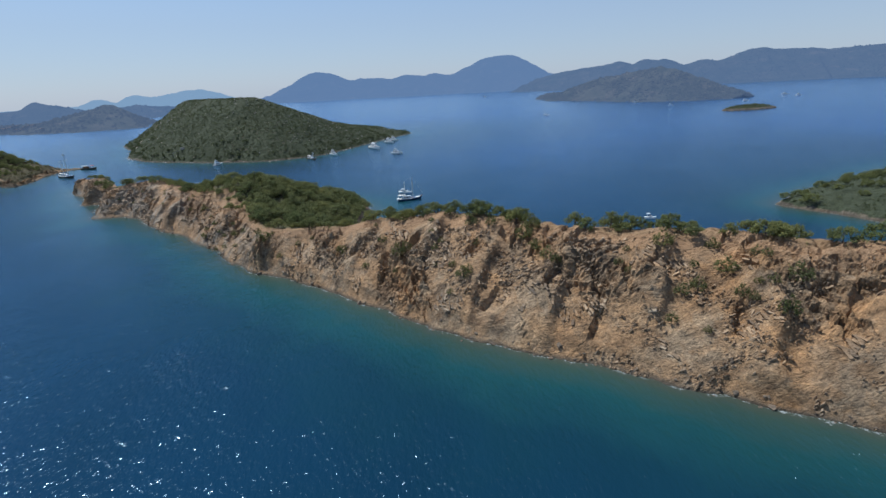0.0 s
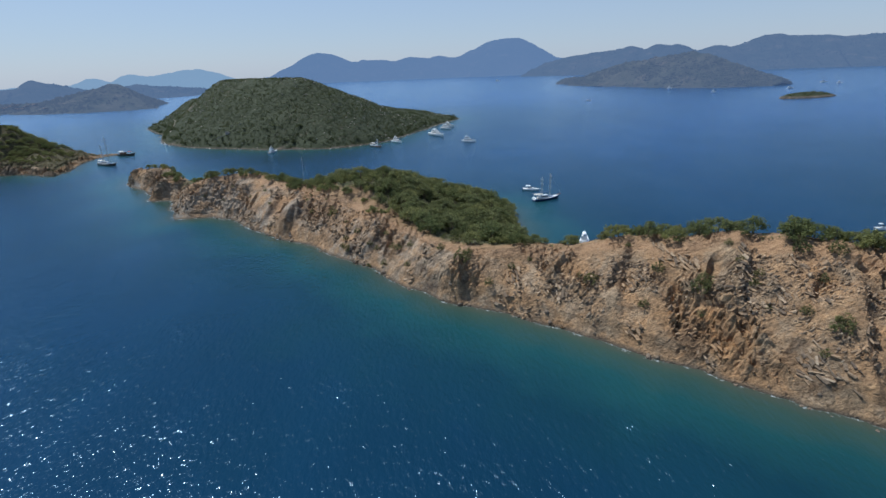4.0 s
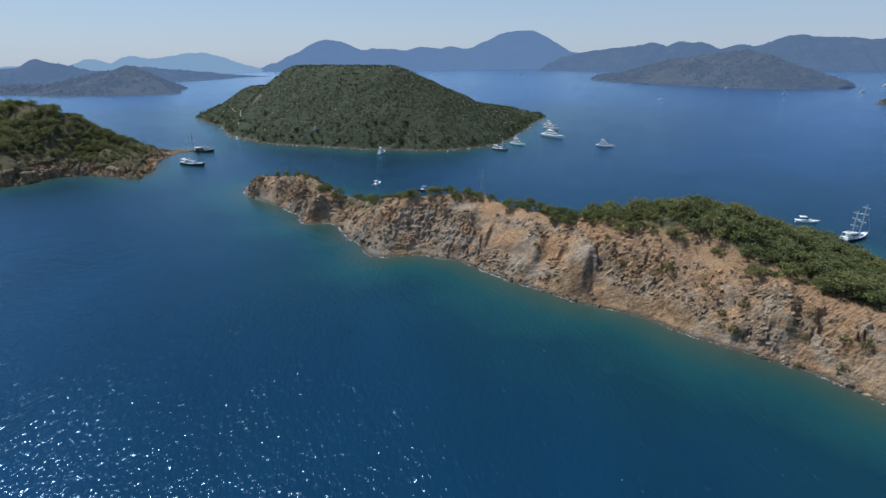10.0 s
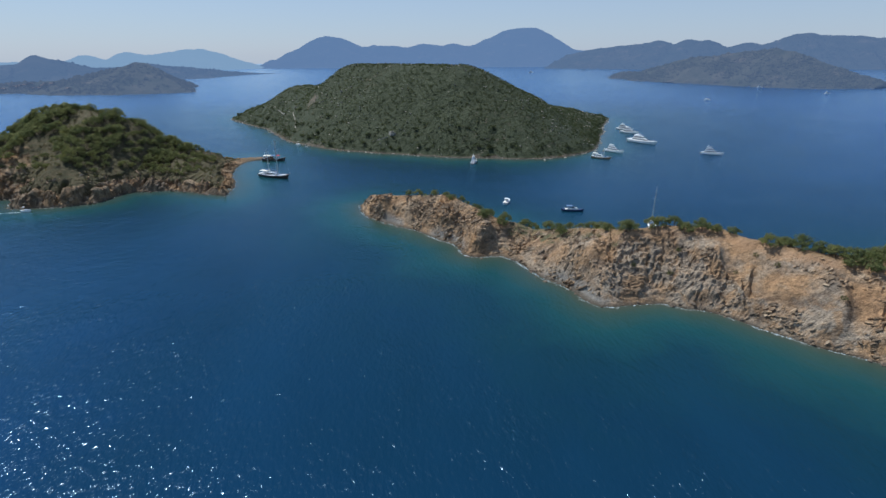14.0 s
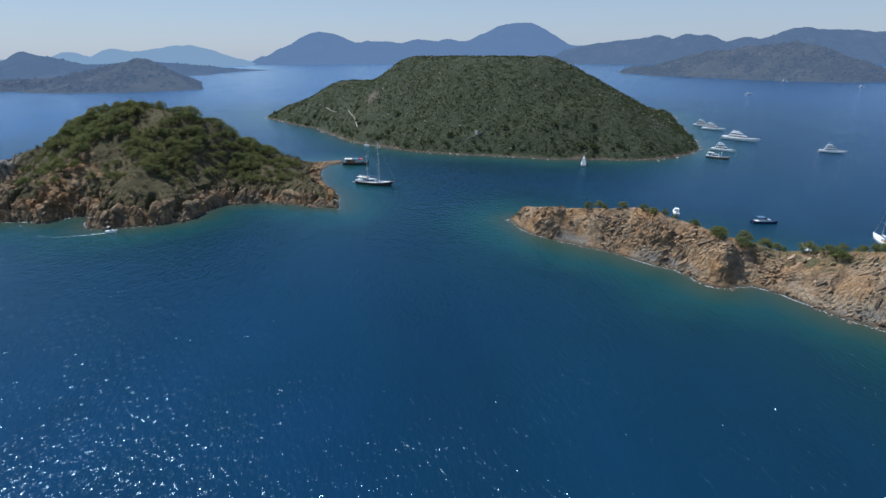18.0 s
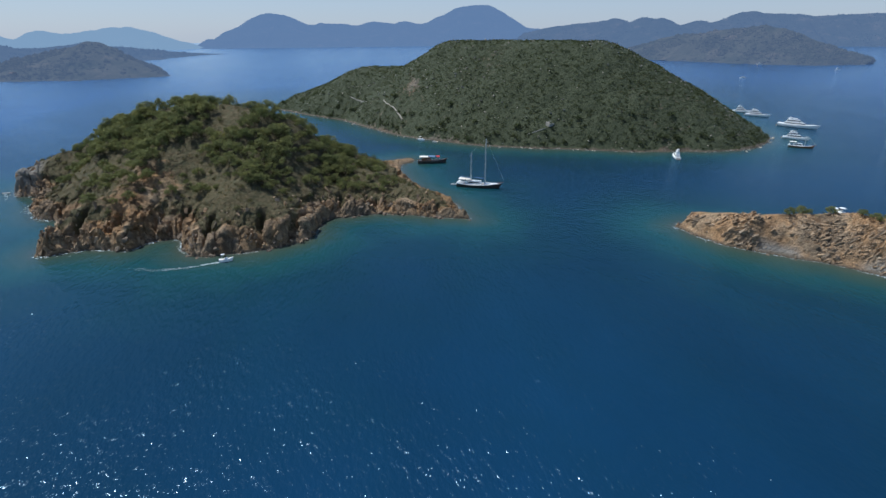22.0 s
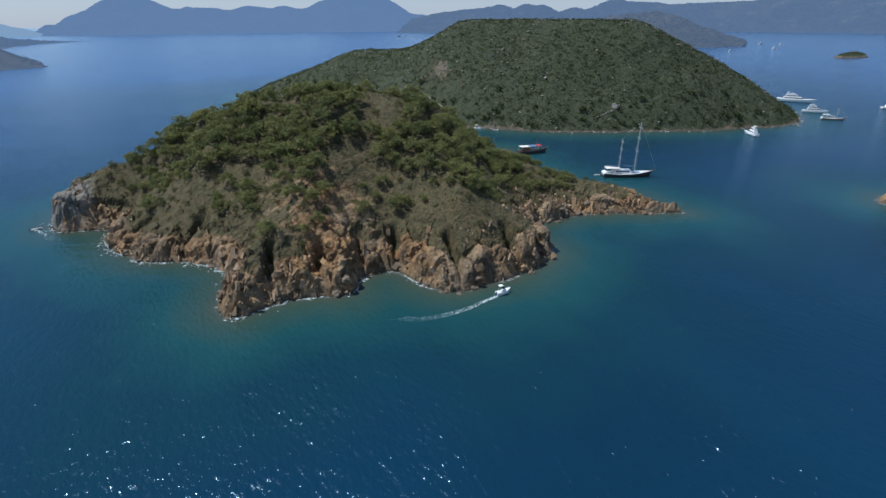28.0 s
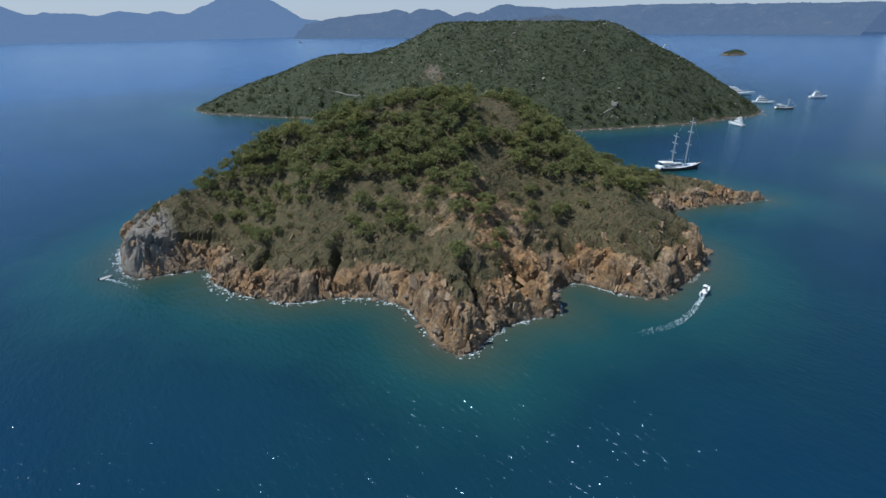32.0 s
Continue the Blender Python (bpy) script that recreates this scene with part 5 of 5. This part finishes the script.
# ---- boats ----
FAR_BOATS = [(572, 1425, 12, "white yacht far off below the brown cape"), (575, 1215, 10, "white yacht at anchor under the far cape"), (765, 1236, 13, "white yacht moored at the far shore"), (990, 1428, 15, "white yacht in the far eastern cove"), (980, 1360, 12, "white yacht lying off the far eastern cove"), (279, 2623, 20, "white ship far out near the blue range")]


def hull_bm(length, beam, board, sheer=0.5, transom=0.75, keel=0.5, rake=0.12):
    """A boat's hull, bow towards +x, waterline at z = 0."""
    bm = bmesh.new()
    rows = []
    n = 17
    for k in range(n):
        t = k / (n - 1)
        half = beam / 2 * (transom + (1 - transom) * min(1, t * 3)) * (1 - max(0, (t - 0.45) / 0.55) ** 2.2)
        half = max(half, 0.03)
        deck = board + sheer * (2 * t - 0.8) ** 2
        x = (t - 0.5) * length
        row = []
        for s in (-1, 1):
            for fz, fw in ((1.0, 1.0), (0.75, 0.985), (0.3, 0.93), (0.0, 0.82), (-1.0, 0.28)):
                z = fz * deck if fz >= 0 else -keel
                row.append(bm.verts.new((x + rake * length * t**3 * max(0, fz) * 0.5, s * half * fw, z)))
        rows.append(row[:5] + row[:4:-1])
    for a, b in zip(rows[:-1], rows[1:]):
        for i in range(9):
            bm.faces.new((a[i], b[i], b[i + 1], a[i + 1]))
        bm.faces.new((a[9], b[9], b[0], a[0]))
    bm.faces.new(rows[0])
    bm.faces.new(rows[-1][::-1])
    bmesh.ops.recalc_face_normals(bm, faces=bm.faces)
    return bm


def block_bm(x0, x1, w0, w1, z0, z1, slope=0.3, back=0.1, round_=0.12):
    """A cabin: tapering to the bow, with raked front and bevelled edges."""
    bm = bmesh.new()
    lo = [(x0, -w0 / 2), (x1, -w1 / 2), (x1, w1 / 2), (x0, w0 / 2)]
    hi = [(x0 + back, -w0 / 2 * 0.92), (x1 - slope, -w1 / 2 * 0.85), (x1 - slope, w1 / 2 * 0.85), (x0 + back, w0 / 2 * 0.92)]
    a, b = [bm.verts.new((*p, z0)) for p in lo], [bm.verts.new((*p, z1)) for p in hi]
    bm.faces.new(a[::-1]), bm.faces.new(b)
    for i in range(4):
        bm.faces.new((a[i], a[(i + 1) % 4], b[(i + 1) % 4], b[i]))
    bmesh.ops.bevel(bm, geom=list(bm.edges), offset=round_, segments=2, affect="EDGES")
    return bm


def rod_bm(a, b, r0, r1=None, sides=8):
    bm = bmesh.new()
    a, b = Vector(a), Vector(b)
    q = (b - a).to_track_quat("Z", "Y").to_matrix().to_4x4()
    bmesh.ops.create_cone(bm, cap_ends=True, segments=sides, radius1=r0, radius2=r0 if r1 is None else r1, depth=(b - a).length, matrix=Matrix.Translation((a + b) / 2) @ q)
    return bm


def wire_bm(a, b, r=0.014):
    return rod_bm(a, b, r, r, 4)


def place(ob, x, y, dx, dy):
    ob.matrix_basis = pose(x, y, 0, 0, 0, math.degrees(math.atan2(dy, dx)))
    return ob


def gulet(length, hull_mat, awning, label, masts=2, mast_h=0.85, aft=0.87):
    ob = new("gulet")
    beam, board = length * 0.26, length * 0.065
    part("hull", hull_bm(length, beam, board, length * 0.035, 0.8, 1.0, 0.16), hull_mat, ob, smooth=False)
    part("bulwark", hull_bm(length * 1.004, beam * 1.02, 0.42, length * 0.035, 0.8, 0.03, 0.16), WHITE, ob, "white bulwark above the dark hull").location = (0, 0, board - 0.30)
    part("deck", block_bm(-length * 0.45, length * 0.40, beam * 0.80, beam * 0.30, board * 0.9, board + 0.28, 0.2, 0.1, 0.05), TEAK, ob, "teak deck")
    part("rail", block_bm(-length * 0.49, -length * 0.42, beam * 0.82, beam * 0.84, board + 0.1, board + 1.0, 0.1, 0.05, 0.1), WHITE, ob, "white stern rail")
    cab = part("cabin", block_bm(-length * 0.30, length * 0.10, beam * 0.58, beam * 0.5, board + 0.25, board + 1.9, 0.5, 0.2), WHITE, ob, "white deckhouse")
    for s in (-1, 1):
        part("window", block_bm(-length * 0.26, length * 0.05, 0.05, 0.05, board + 0.9, board + 1.5, 0.2, 0.1, 0.01), GLASS, cab).location = (0, s * beam * 0.265, 0)
    part("awning", block_bm(-length * 0.46, -length * 0.16, beam * 0.74, beam * 0.7, board + 2.7, board + 2.95, 0.3, 0.1, 0.08), awning, ob, "stretched sun awning")
    part("sunbed", block_bm(length * 0.14, length * 0.32, beam * 0.52, beam * 0.34, board + 0.28, board + 0.55, 0.1, 0.05, 0.06), CANVAS, ob, "blue sunbed cushions")
    for x in (-length * 0.44, -length * 0.18):
        for s in (-1, 1):
            part("post", rod_bm((x, s * beam * 0.33, board), (x, s * beam * 0.33, board + 2.7), 0.06), STEEL, ob)
    part("bowsprit", rod_bm((length * 0.46, 0, board + length * 0.04), (length * 0.64, 0, board + length * 0.085), 0.20, 0.10), VARNISH, ob, "varnished bowsprit")
    tops = []
    for k in range(masts):
        x = (length * 0.17, -length * 0.17)[k]
        hgt = length * mast_h * (1.0, aft)[k]
        mast = part("mast", rod_bm((x, 0, board), (x, 0, board + hgt), 0.34, 0.2), STEEL, ob, "tall pale mast")
        for fz in (0.45, 0.7, 0.9):
            part("spreader", rod_bm((x, -beam * 0.36, board + hgt * fz), (x, beam * 0.36, board + hgt * fz), 0.17), STEEL, mast)
        part("boom", rod_bm((x - 0.3, 0, board + 3.3), (x - length * 0.27, 0, board + 3.7), 0.30, 0.24), CANVAS, mast, "boom with a furled blue sail")
        for s in (-1, 1):
            part("shroud", wire_bm((x, s * beam * 0.42, board), (x, 0, board + hgt * 0.96)), STEEL, mast)
        tops.append((x, 0, board + hgt))
    part("forestay", wire_bm((length * 0.63, 0, board + length * 0.085), tops[0], 0.03), CREAM, ob, "forestay with a rolled sail")
    if masts > 1:
        part("triatic_stay", wire_bm(tops[0], tops[1]), STEEL, ob)
    return tagged(ob, label, "gulet", "moored boats")


def motor_yacht(length, label, tiers=2, hull_mat=None, top_mat=None):
    ob = new("motor_yacht")
    beam, board = length * 0.24 + 0.6, length * 0.06 + 0.4
    part("hull", hull_bm(length, beam, board, length * 0.03, 0.86, 0.6, 0.2), hull_mat or WHITE, ob)
    part("boot_stripe", hull_bm(length * 0.985, beam * 0.95, 0.22, 0.0, 0.86, 0.3, 0.02), NAVY, ob, "dark boot stripe")
    part("deck", block_bm(-length * 0.47, length * 0.34, beam * 0.84, beam * 0.36, board * 0.9, board + 0.12, 0.2, 0.05, 0.04), TEAK, ob, "teak deck")
    z, x0, x1, w = board + 0.08, -length * 0.34, length * 0.24, beam * 0.74
    for k in range(tiers):
        hgt = 1.5 + length * 0.018
        tier = part("cabin", block_bm(x0, x1, w, w * 0.7, z, z + hgt, length * 0.07, length * 0.02, 0.18), top_mat or WHITE, ob, "white superstructure tier")
        band = part("window_band", block_bm(x0 + length * 0.03, x1 - length * 0.012, w * 0.985, w * 0.73, z + hgt * 0.42, z + hgt * 0.78, length * 0.032, length * 0.01, 0.05), GLASS, tier, "dark tinted window band")
        z, x0, x1, w = z + hgt, x0 + length * 0.05, x1 - length * 0.13, w * 0.84
    part("hardtop", block_bm(x0 - length * 0.02, x1, w * 0.9, w * 0.7, z + 0.9, z + 1.08, 0.4, 0.1, 0.06), WHITE, ob, "white hardtop")
    for s in (-1, 1):
        part("arch_leg", rod_bm((x0 + 0.3, s * w * 0.38, z - 0.1), (x0 + 0.9, s * w * 0.34, z + 0.95), 0.12), WHITE, ob)
        part("bow_rail", rod_bm((length * 0.18, s * beam * 0.40, board + 0.9), (length * 0.47, s * beam * 0.12, board + 1.2), 0.04), STEEL, ob)
    part("radar_mast", rod_bm((x0 + 1.0, 0, z + 1.0), (x0 + 0.7, 0, z + 2.6), 0.12, 0.05), WHITE, ob)
    part("swim_platform", block_bm(-length * 0.545, -length * 0.48, beam * 0.74, beam * 0.78, 0.25, 0.5, 0.05, 0.02, 0.06), TEAK, ob, "teak swim platform")
    return tagged(ob, label, "motor yacht", "moored boats")


def sailing_yacht(length, label):
    ob = new("sailing_yacht")
    beam, board = length * 0.28, 1.1
    part("hull", hull_bm(length, beam, board, 0.4, 0.8, 0.8, 0.15), WHITE, ob)
    part("coachroof", block_bm(-length * 0.12, length * 0.22, beam * 0.55, beam * 0.3, board, board + 0.7, 0.8, 0.2, 0.15), WHITE, ob)
    part("cockpit", block_bm(-length * 0.42, -length * 0.14, beam * 0.5, beam * 0.5, board - 0.1, board + 0.25, 0.1, 0.1, 0.06), TEAK, ob, "teak cockpit")
    part("bimini", block_bm(-length * 0.40, -length * 0.16, beam * 0.7, beam * 0.66, board + 1.8, board + 2.0, 0.2, 0.1, 0.07), CANVAS, ob, "blue bimini top")
    mast = part("mast", rod_bm((length * 0.05, 0, board), (length * 0.05, 0, board + length * 1.35), 0.17, 0.09), STEEL, ob, "tall thin mast")
    for fz in (0.5, 0.92):
        part("spreader", rod_bm((length * 0.05, -beam * 0.3, board + length * fz), (length * 0.05, beam * 0.3, board + length * fz), 0.06), STEEL, mast)
    part("boom", rod_bm((0, 0, board + 1.9), (-length * 0.38, 0, board + 2.1), 0.24, 0.2), CREAM, mast, "boom with a packed sail")
    part("forestay", wire_bm((length * 0.5, 0, board + 0.5), (length * 0.05, 0, board + length * 1.3), 0.04), CREAM, ob)
    part("backstay", wire_bm((-length * 0.48, 0, board + 0.2), (length * 0.05, 0, board + length * 1.34)), STEEL, ob)
    return tagged(ob, label, "sailing yacht", "moored boats")


def tour_boat(length, label):
    ob = new("tour_boat")
    beam, board = length * 0.28, 1.5
    part("hull", hull_bm(length, beam, board, 0.8, 0.85, 0.8, 0.12), DARK_HULL, ob, "dark brown wooden hull")
    part("deck", block_bm(-length * 0.45, length * 0.36, beam * 0.84, beam * 0.4, board * 0.9, board + 0.15, 0.2, 0.05, 0.04), TEAK, ob, "wooden deck")
    for x0, x1, mat, text in ((-0.44, -0.12, CREAM, "pale awning"), (-0.10, 0.14, CANVAS, "grey-blue awning"), (0.16, 0.30, RED, "red fore awning")):
        part("awning", block_bm(length * x0, length * x1, beam * 0.86, beam * 0.82, board + 2.6, board + 2.9, 0.2, 0.1, 0.1), mat, ob, text)
        for x in (x0 + 0.02, x1 - 0.02):
            for s in (-1, 1):
                part("post", rod_bm((length * x, s * beam * 0.36, board), (length * x, s * beam * 0.36, board + 2.65), 0.06), WHITE, ob)
    part("cabin", block_bm(-length * 0.36, -length * 0.02, beam * 0.6, beam * 0.55, board + 0.1, board + 2.0, 0.3, 0.1), VARNISH, ob, "varnished deckhouse")
    part("bowsprit", rod_bm((length * 0.46, 0, board + 0.8), (length * 0.60, 0, board + 1.5), 0.15, 0.08), VARNISH, ob)
    part("mast", rod_bm((length * 0.15, 0, board), (length * 0.15, 0, board + 6.5), 0.12, 0.06), VARNISH, ob, "short wooden mast")
    return tagged(ob, label, "tour boat", "moored boats")


def motor_boat(length, label, hull_mat=None, top=None):
    ob = new("motorboat")
    beam, board = length * 0.33, 0.9
    part("hull", hull_bm(length, beam, board, 0.35, 0.9, 0.4, 0.18), hull_mat or WHITE, ob)
    part("cockpit", block_bm(-length * 0.42, length * 0.0, beam * 0.66, beam * 0.66, board - 0.2, board + 0.12, 0.1, 0.1, 0.05), CREAM, ob, "cream cockpit")
    cab = part("cabin", block_bm(-length * 0.05, length * 0.28, beam * 0.62, beam * 0.4, board, board + 0.9, 0.9, 0.1, 0.12), WHITE, ob)
    part("windscreen", block_bm(-length * 0.05, length * 0.10, beam * 0.56, beam * 0.5, board + 0.8, board + 1.45, 0.7, 0.1, 0.04), GLASS, cab, "tinted windscreen")
    part("bimini", block_bm(-length * 0.32, -length * 0.02, beam * 0.74, beam * 0.7, board + 1.9, board + 2.05, 0.2, 0.1, 0.05), top or WHITE, ob, "canvas bimini")
    for s in (-1, 1):
        part("post", rod_bm((-length * 0.28, s * beam * 0.33, board), (-length * 0.2, s * beam * 0.33, board + 1.9), 0.035), STEEL, ob)
    part("outboard", block_bm(-length * 0.56, -length * 0.48, 0.5, 0.5, 0.2, 1.3, 0.1, 0.05, 0.1), NAVY, ob, "dark outboard motor")
    return tagged(ob, label, "motorboat", "moored boats")


def dinghy(label, length=3.6):
    ob = new("dinghy")
    for s in (-1, 1):
        part("tube", rod_bm((-length * 0.45, s * 0.65, 0.2), (length * 0.38, s * 0.5, 0.28), 0.24, 0.2), RUBBER, ob, "grey inflatable tube")
    part("floor", block_bm(-length * 0.42, length * 0.42, 1.3, 0.7, 0.0, 0.2, 0.2, 0.05, 0.05), CREAM, ob)
    part("outboard", block_bm(-length * 0.55, -length * 0.43, 0.32, 0.32, 0.1, 0.9, 0.05, 0.05, 0.06), NAVY, ob)
    return tagged(ob, label, "dinghy", "moored boats")


place(gulet(23, DARK_HULL, CREAM, "two-masted dark-hulled gulet with a white bulwark and awning", 2, 1.08, 0.70), -384, 542, 0.90, -0.42)
place(dinghy("grey inflatable dinghy tied behind the gulet"), -396, 549, 0.9, -0.42)
place(tour_boat(18, "dark wooden tour boat with pale and red awnings"), -399, 602, 0.99, -0.10)
place(motor_yacht(13, "small white motor yacht anchored off the wooded shore"), -237, 580, 0.35, 0.93)
place(motor_yacht(29, "large white motor yacht at anchor off the island", 2), -65, 660, 0.5, -0.87)
place(motor_yacht(20, "white motor yacht moored off the low point"), -51, 722, 0.6, -0.8)
place(motor_yacht(18, "white motor yacht moored beside another off the point"), -46, 748, 0.65, -0.75)
place(motor_yacht(17, "mid-sized white motor yacht at anchor"), -110, 615, 0.6, -0.8)
place(gulet(15, VARNISH, CREAM, "small wooden gulet without sails off the island", 1, 0.5), -131, 589, 0.75, -0.66)
place(motor_yacht(16, "white motor yacht lying in open water"), -32, 597, 0.8, -0.6)
place(gulet(17, NAVY, CREAM, "dark-hulled gulet anchored behind the wood"), -7, 342, 0.93, 0.36)
place(motor_boat(10, "small white motor yacht beside the dark gulet"), -11, 367, 0.9, -0.3)
place(motor_yacht(15, "white flybridge yacht moored stern to the shore"), -8, 262, 0.35, 0.94)
place(motor_yacht(14, "white yacht moored stern to behind the cliff"), 8, 250, 0.9, -0.42)
place(sailing_yacht(14, "white sailing yacht with a tall mast behind the crest"), -168, 416, 0.4, 0.92)
place(motor_boat(9, "white motorboat moored behind the rocky point"), -232, 464, 0.4, 0.9)
place(motor_boat(11, "blue-hulled motorboat moored in the lee", NAVY, CANVAS), -199, 445, 0.95, -0.2)
place(motor_boat(7, "small white motorboat close to the back shore", WHITE, CANVAS), -206, 411, 0.3, 0.95)
place(motor_boat(4.6, "small white speedboat passing below the islet's cliffs"), -501, 467, 0.99, 0.1)
place(dinghy("small dinghy off the islet's western rocks", 4.2), -634, 584, 0.9, 0.2)
place(motor_boat(6, "small pale motorboat moored close under the maquis shore", WHITE, CREAM), -394, 677, 0.7, -0.7)
place(dinghy("pale dinghy pulled in at the maquis shore", 4.0), -385, 668, 0.7, -0.7)
place(motor_boat(12, "lone white motorboat far out in the bay"), 256, 1106, 0.9, 0.1)
place(motor_boat(6, "tiny white motorboat between the cliff and the headland"), 129, 262, 0.95, -0.2)


for x, y, length, text in FAR_BOATS:
    place(motor_yacht(length, text), x, y, 0.95, -0.3)


# ---- the far village ----
def house(seed):
    """A small far house: plastered walls under a tiled hip roof."""
    r = random.Random(seed)
    ob = new("house")
    w, d, h = r.uniform(8, 12), r.uniform(7, 9), r.uniform(3.5, 6.5)
    part("wall", block_bm(-w / 2, w / 2, d, d, -2, h, 0.01, 0.01, 0.02), PLASTER, ob)
    part("roof", block_bm(-w / 2 - 0.4, w / 2 + 0.4, d + 0.8, d + 0.8, h - 0.05, h + 2.2, w * 0.35, w * 0.35, 0.05), TILES, ob, "red tiled hip roof")
    return tagged(ob, "small pale plastered house on the far hillside", "house", "far village")


# plaster and tiles, half covered by a painted-in bluish haze glow
PLASTER = far_haze_material("hazy_plaster", (0.30, 0.28, 0.25), (0.38, 0.35, 0.31), (0.11, 0.16, 0.26), 0.50)
TILES = far_haze_material("hazy_roof_tiles", (0.20, 0.15, 0.12), (0.26, 0.19, 0.15), (0.11, 0.16, 0.26), 0.50)
HOUSES = [house(940 + k) for k in range(4)]
hr = random.Random(95)
sites = [v.co.copy() for v in WEST_HILL.data.vertices if 2.5 < v.co.z < 15 and -1330 < v.co.x < -1010 and v.co.y < 1560]
hr.shuffle(sites)
for k, co in enumerate(sites[:34]):
    ob = HOUSES[k] if k < 4 else copy_thing(HOUSES[k % 4], Matrix())
    ob.matrix_basis = pose(co.x, co.y, co.z, 0, 0, hr.uniform(0, 360))


# ---- foam and small works ----
def foam_trail(points, width, n, seed, label):
    """Torn patches of foam along a wake."""
    r = np.random.RandomState(seed)
    line = curve(points, 1.0)
    v, f = [], []
    for _ in range(n):
        k = int(len(line) * r.rand() ** 2.0 * 0.999)
        grow = 0.35 + 0.65 * k / len(line)
        c = line[k] + (r.rand(2) - 0.5) * width * grow * 2
        size, sides = (0.05 + 0.11 * r.rand()) * (1.25 - 0.7 * k / len(line)), 7
        turn = r.rand() * 6.3
        base = len(v)
        for s in range(sides):
            a = turn + 6.2832 * s / sides
            q = size * (0.55 + 0.7 * r.rand())
            v.append((c[0] + 1.6 * q * math.cos(a), c[1] + 0.8 * q * math.sin(a), 0.03 + 0.01 * r.rand()))
        f.append(tuple(range(base, base + sides)))
    return tagged(link("wake", v, f, FOAM), label, "foam", kind="stuff")


foam_trail([(-501, 467.2), (-507, 465.5), (-515, 464), (-524, 464), (-533, 467)], 1.3, 480, 901, "white foaming wake behind the speedboat")
foam_trail([(-634, 583), (-630, 576), (-627, 570)], 1.2, 130, 902, "white foam over a shallow rock")


def surf(ring, spans, n, seed, label):
    """Torn surf hugging the foot of the rocks, thick in places and missing in others."""
    r = np.random.RandomState(seed)
    v, f = [], []
    mid = ring.mean(0)
    for _ in range(n):
        lo, hi = spans[r.randint(len(spans))]
        k = r.randint(int(lo * len(ring)), int(hi * len(ring)))
        p = ring[k] + (ring[(k + 1) % len(ring)] - ring[k]) * r.rand()
        if value(np.array([p[0] / 5]), np.array([p[1] / 5]), seed)[0] < 0.42:
            continue
        out = (p - mid) / np.linalg.norm(p - mid)
        c = p + out * (r.exponential(0.8) - 0.3) + r.randn(2) * 0.25
        size, turn, base = 0.07 + 0.16 * r.rand(), r.rand() * 6.3, len(v)
        for q in range(7):
            a = turn + 6.2832 * q / 7
            g = size * (0.5 + 0.8 * r.rand())
            v.append((c[0] + 1.5 * g * math.cos(a), c[1] + g * math.sin(a), 0.05 + 0.02 * r.rand()))
        f.append(tuple(range(base, base + 7)))
    return tagged(link("surf", v, f, FOAM), label, "foam", kind="stuff")


surf(ISLE_RING, [(0.20, 0.62)], 2600, 911, "white surf torn along the foot of the islet's cliffs")
surf(FRONT, [(0.0, 0.36)], 900, 912, "white surf on the shingle and rocks of the peninsula's point")


def track(points, width, name, label):
    """A trodden pale path laid on the large island's slope."""
    line = curve(points, 3.0)
    v, f = [], []
    way = np.gradient(line, axis=0)
    way /= np.linalg.norm(way, axis=1)[:, None]
    for k, (x, y) in enumerate(line):
        w = width * (0.5 + 1.0 * value(np.array([k * 0.7]), np.array([0.3]), 5)[0])
        ax, ay = -way[k, 1] * w, way[k, 0] * w
        z = max(dome.at(x, y), dome.at(x - ax, y - ay), dome.at(x + ax, y + ay)) + 0.45
        v += [(x - ax, y - ay, z), (x + ax, y + ay, z), (x - ax, y - ay, z - 1.2), (x + ax, y + ay, z - 1.2)]
    for k in range(len(line) - 1):
        a, b = 4 * k, 4 * k + 4
        f += [(a, a + 1, b + 1, b), (a, b, b + 2, a + 2), (a + 1, a + 3, b + 3, b + 1)]
    return tagged(link(name, v, f, STONE), label, "path", kind="structure")


track([(-404, 715), (-406, 726), (-408, 737), (-412, 750), (-415, 763)], 0.28, "path_slope", "pale stony path climbing through the maquis")
track([(-431, 793), (-437, 803), (-444, 815)], 0.22, "path_ridge", "faint pale path over the ridge of the rounded island")
track([(-321, 640), (-314, 639), (-307, 638)], 0.16, "path_shore", "pale track above the shore of the rounded island")


def ruin():
    ob = new("stone_hut")
    for x0, x1, y0, y1, hgt in ((-2.4, 2.4, -1.9, -1.4, 1.2), (-2.4, 2.4, 1.4, 1.9, 2.0), (-2.4, -1.9, -1.4, 1.4, 1.7), (1.9, 2.4, -1.4, 1.4, 0.9)):
        bm = bmesh.new()
        bmesh.ops.create_cube(bm, size=1.0, matrix=Matrix.Translation(((x0 + x1) / 2, (y0 + y1) / 2, hgt / 2 - 0.5)) @ Matrix.Diagonal((x1 - x0, y1 - y0, hgt + 1, 1)))
        bmesh.ops.subdivide_edges(bm, edges=list(bm.edges), cuts=3, use_grid_fill=True)
        for v in bm.verts:
            v.co += 0.18 * noise.noise_vector(v.co * 1.3)
        part("wall", bm, STONE, ob, "crumbling rubble wall")
    return tagged(ob, "small roofless stone ruin on the slope", "ruin")


hut = ruin()
hut.matrix_basis = pose(-303, 640, dome.at(-303, 640) + 0.2, 0, 0, 25)
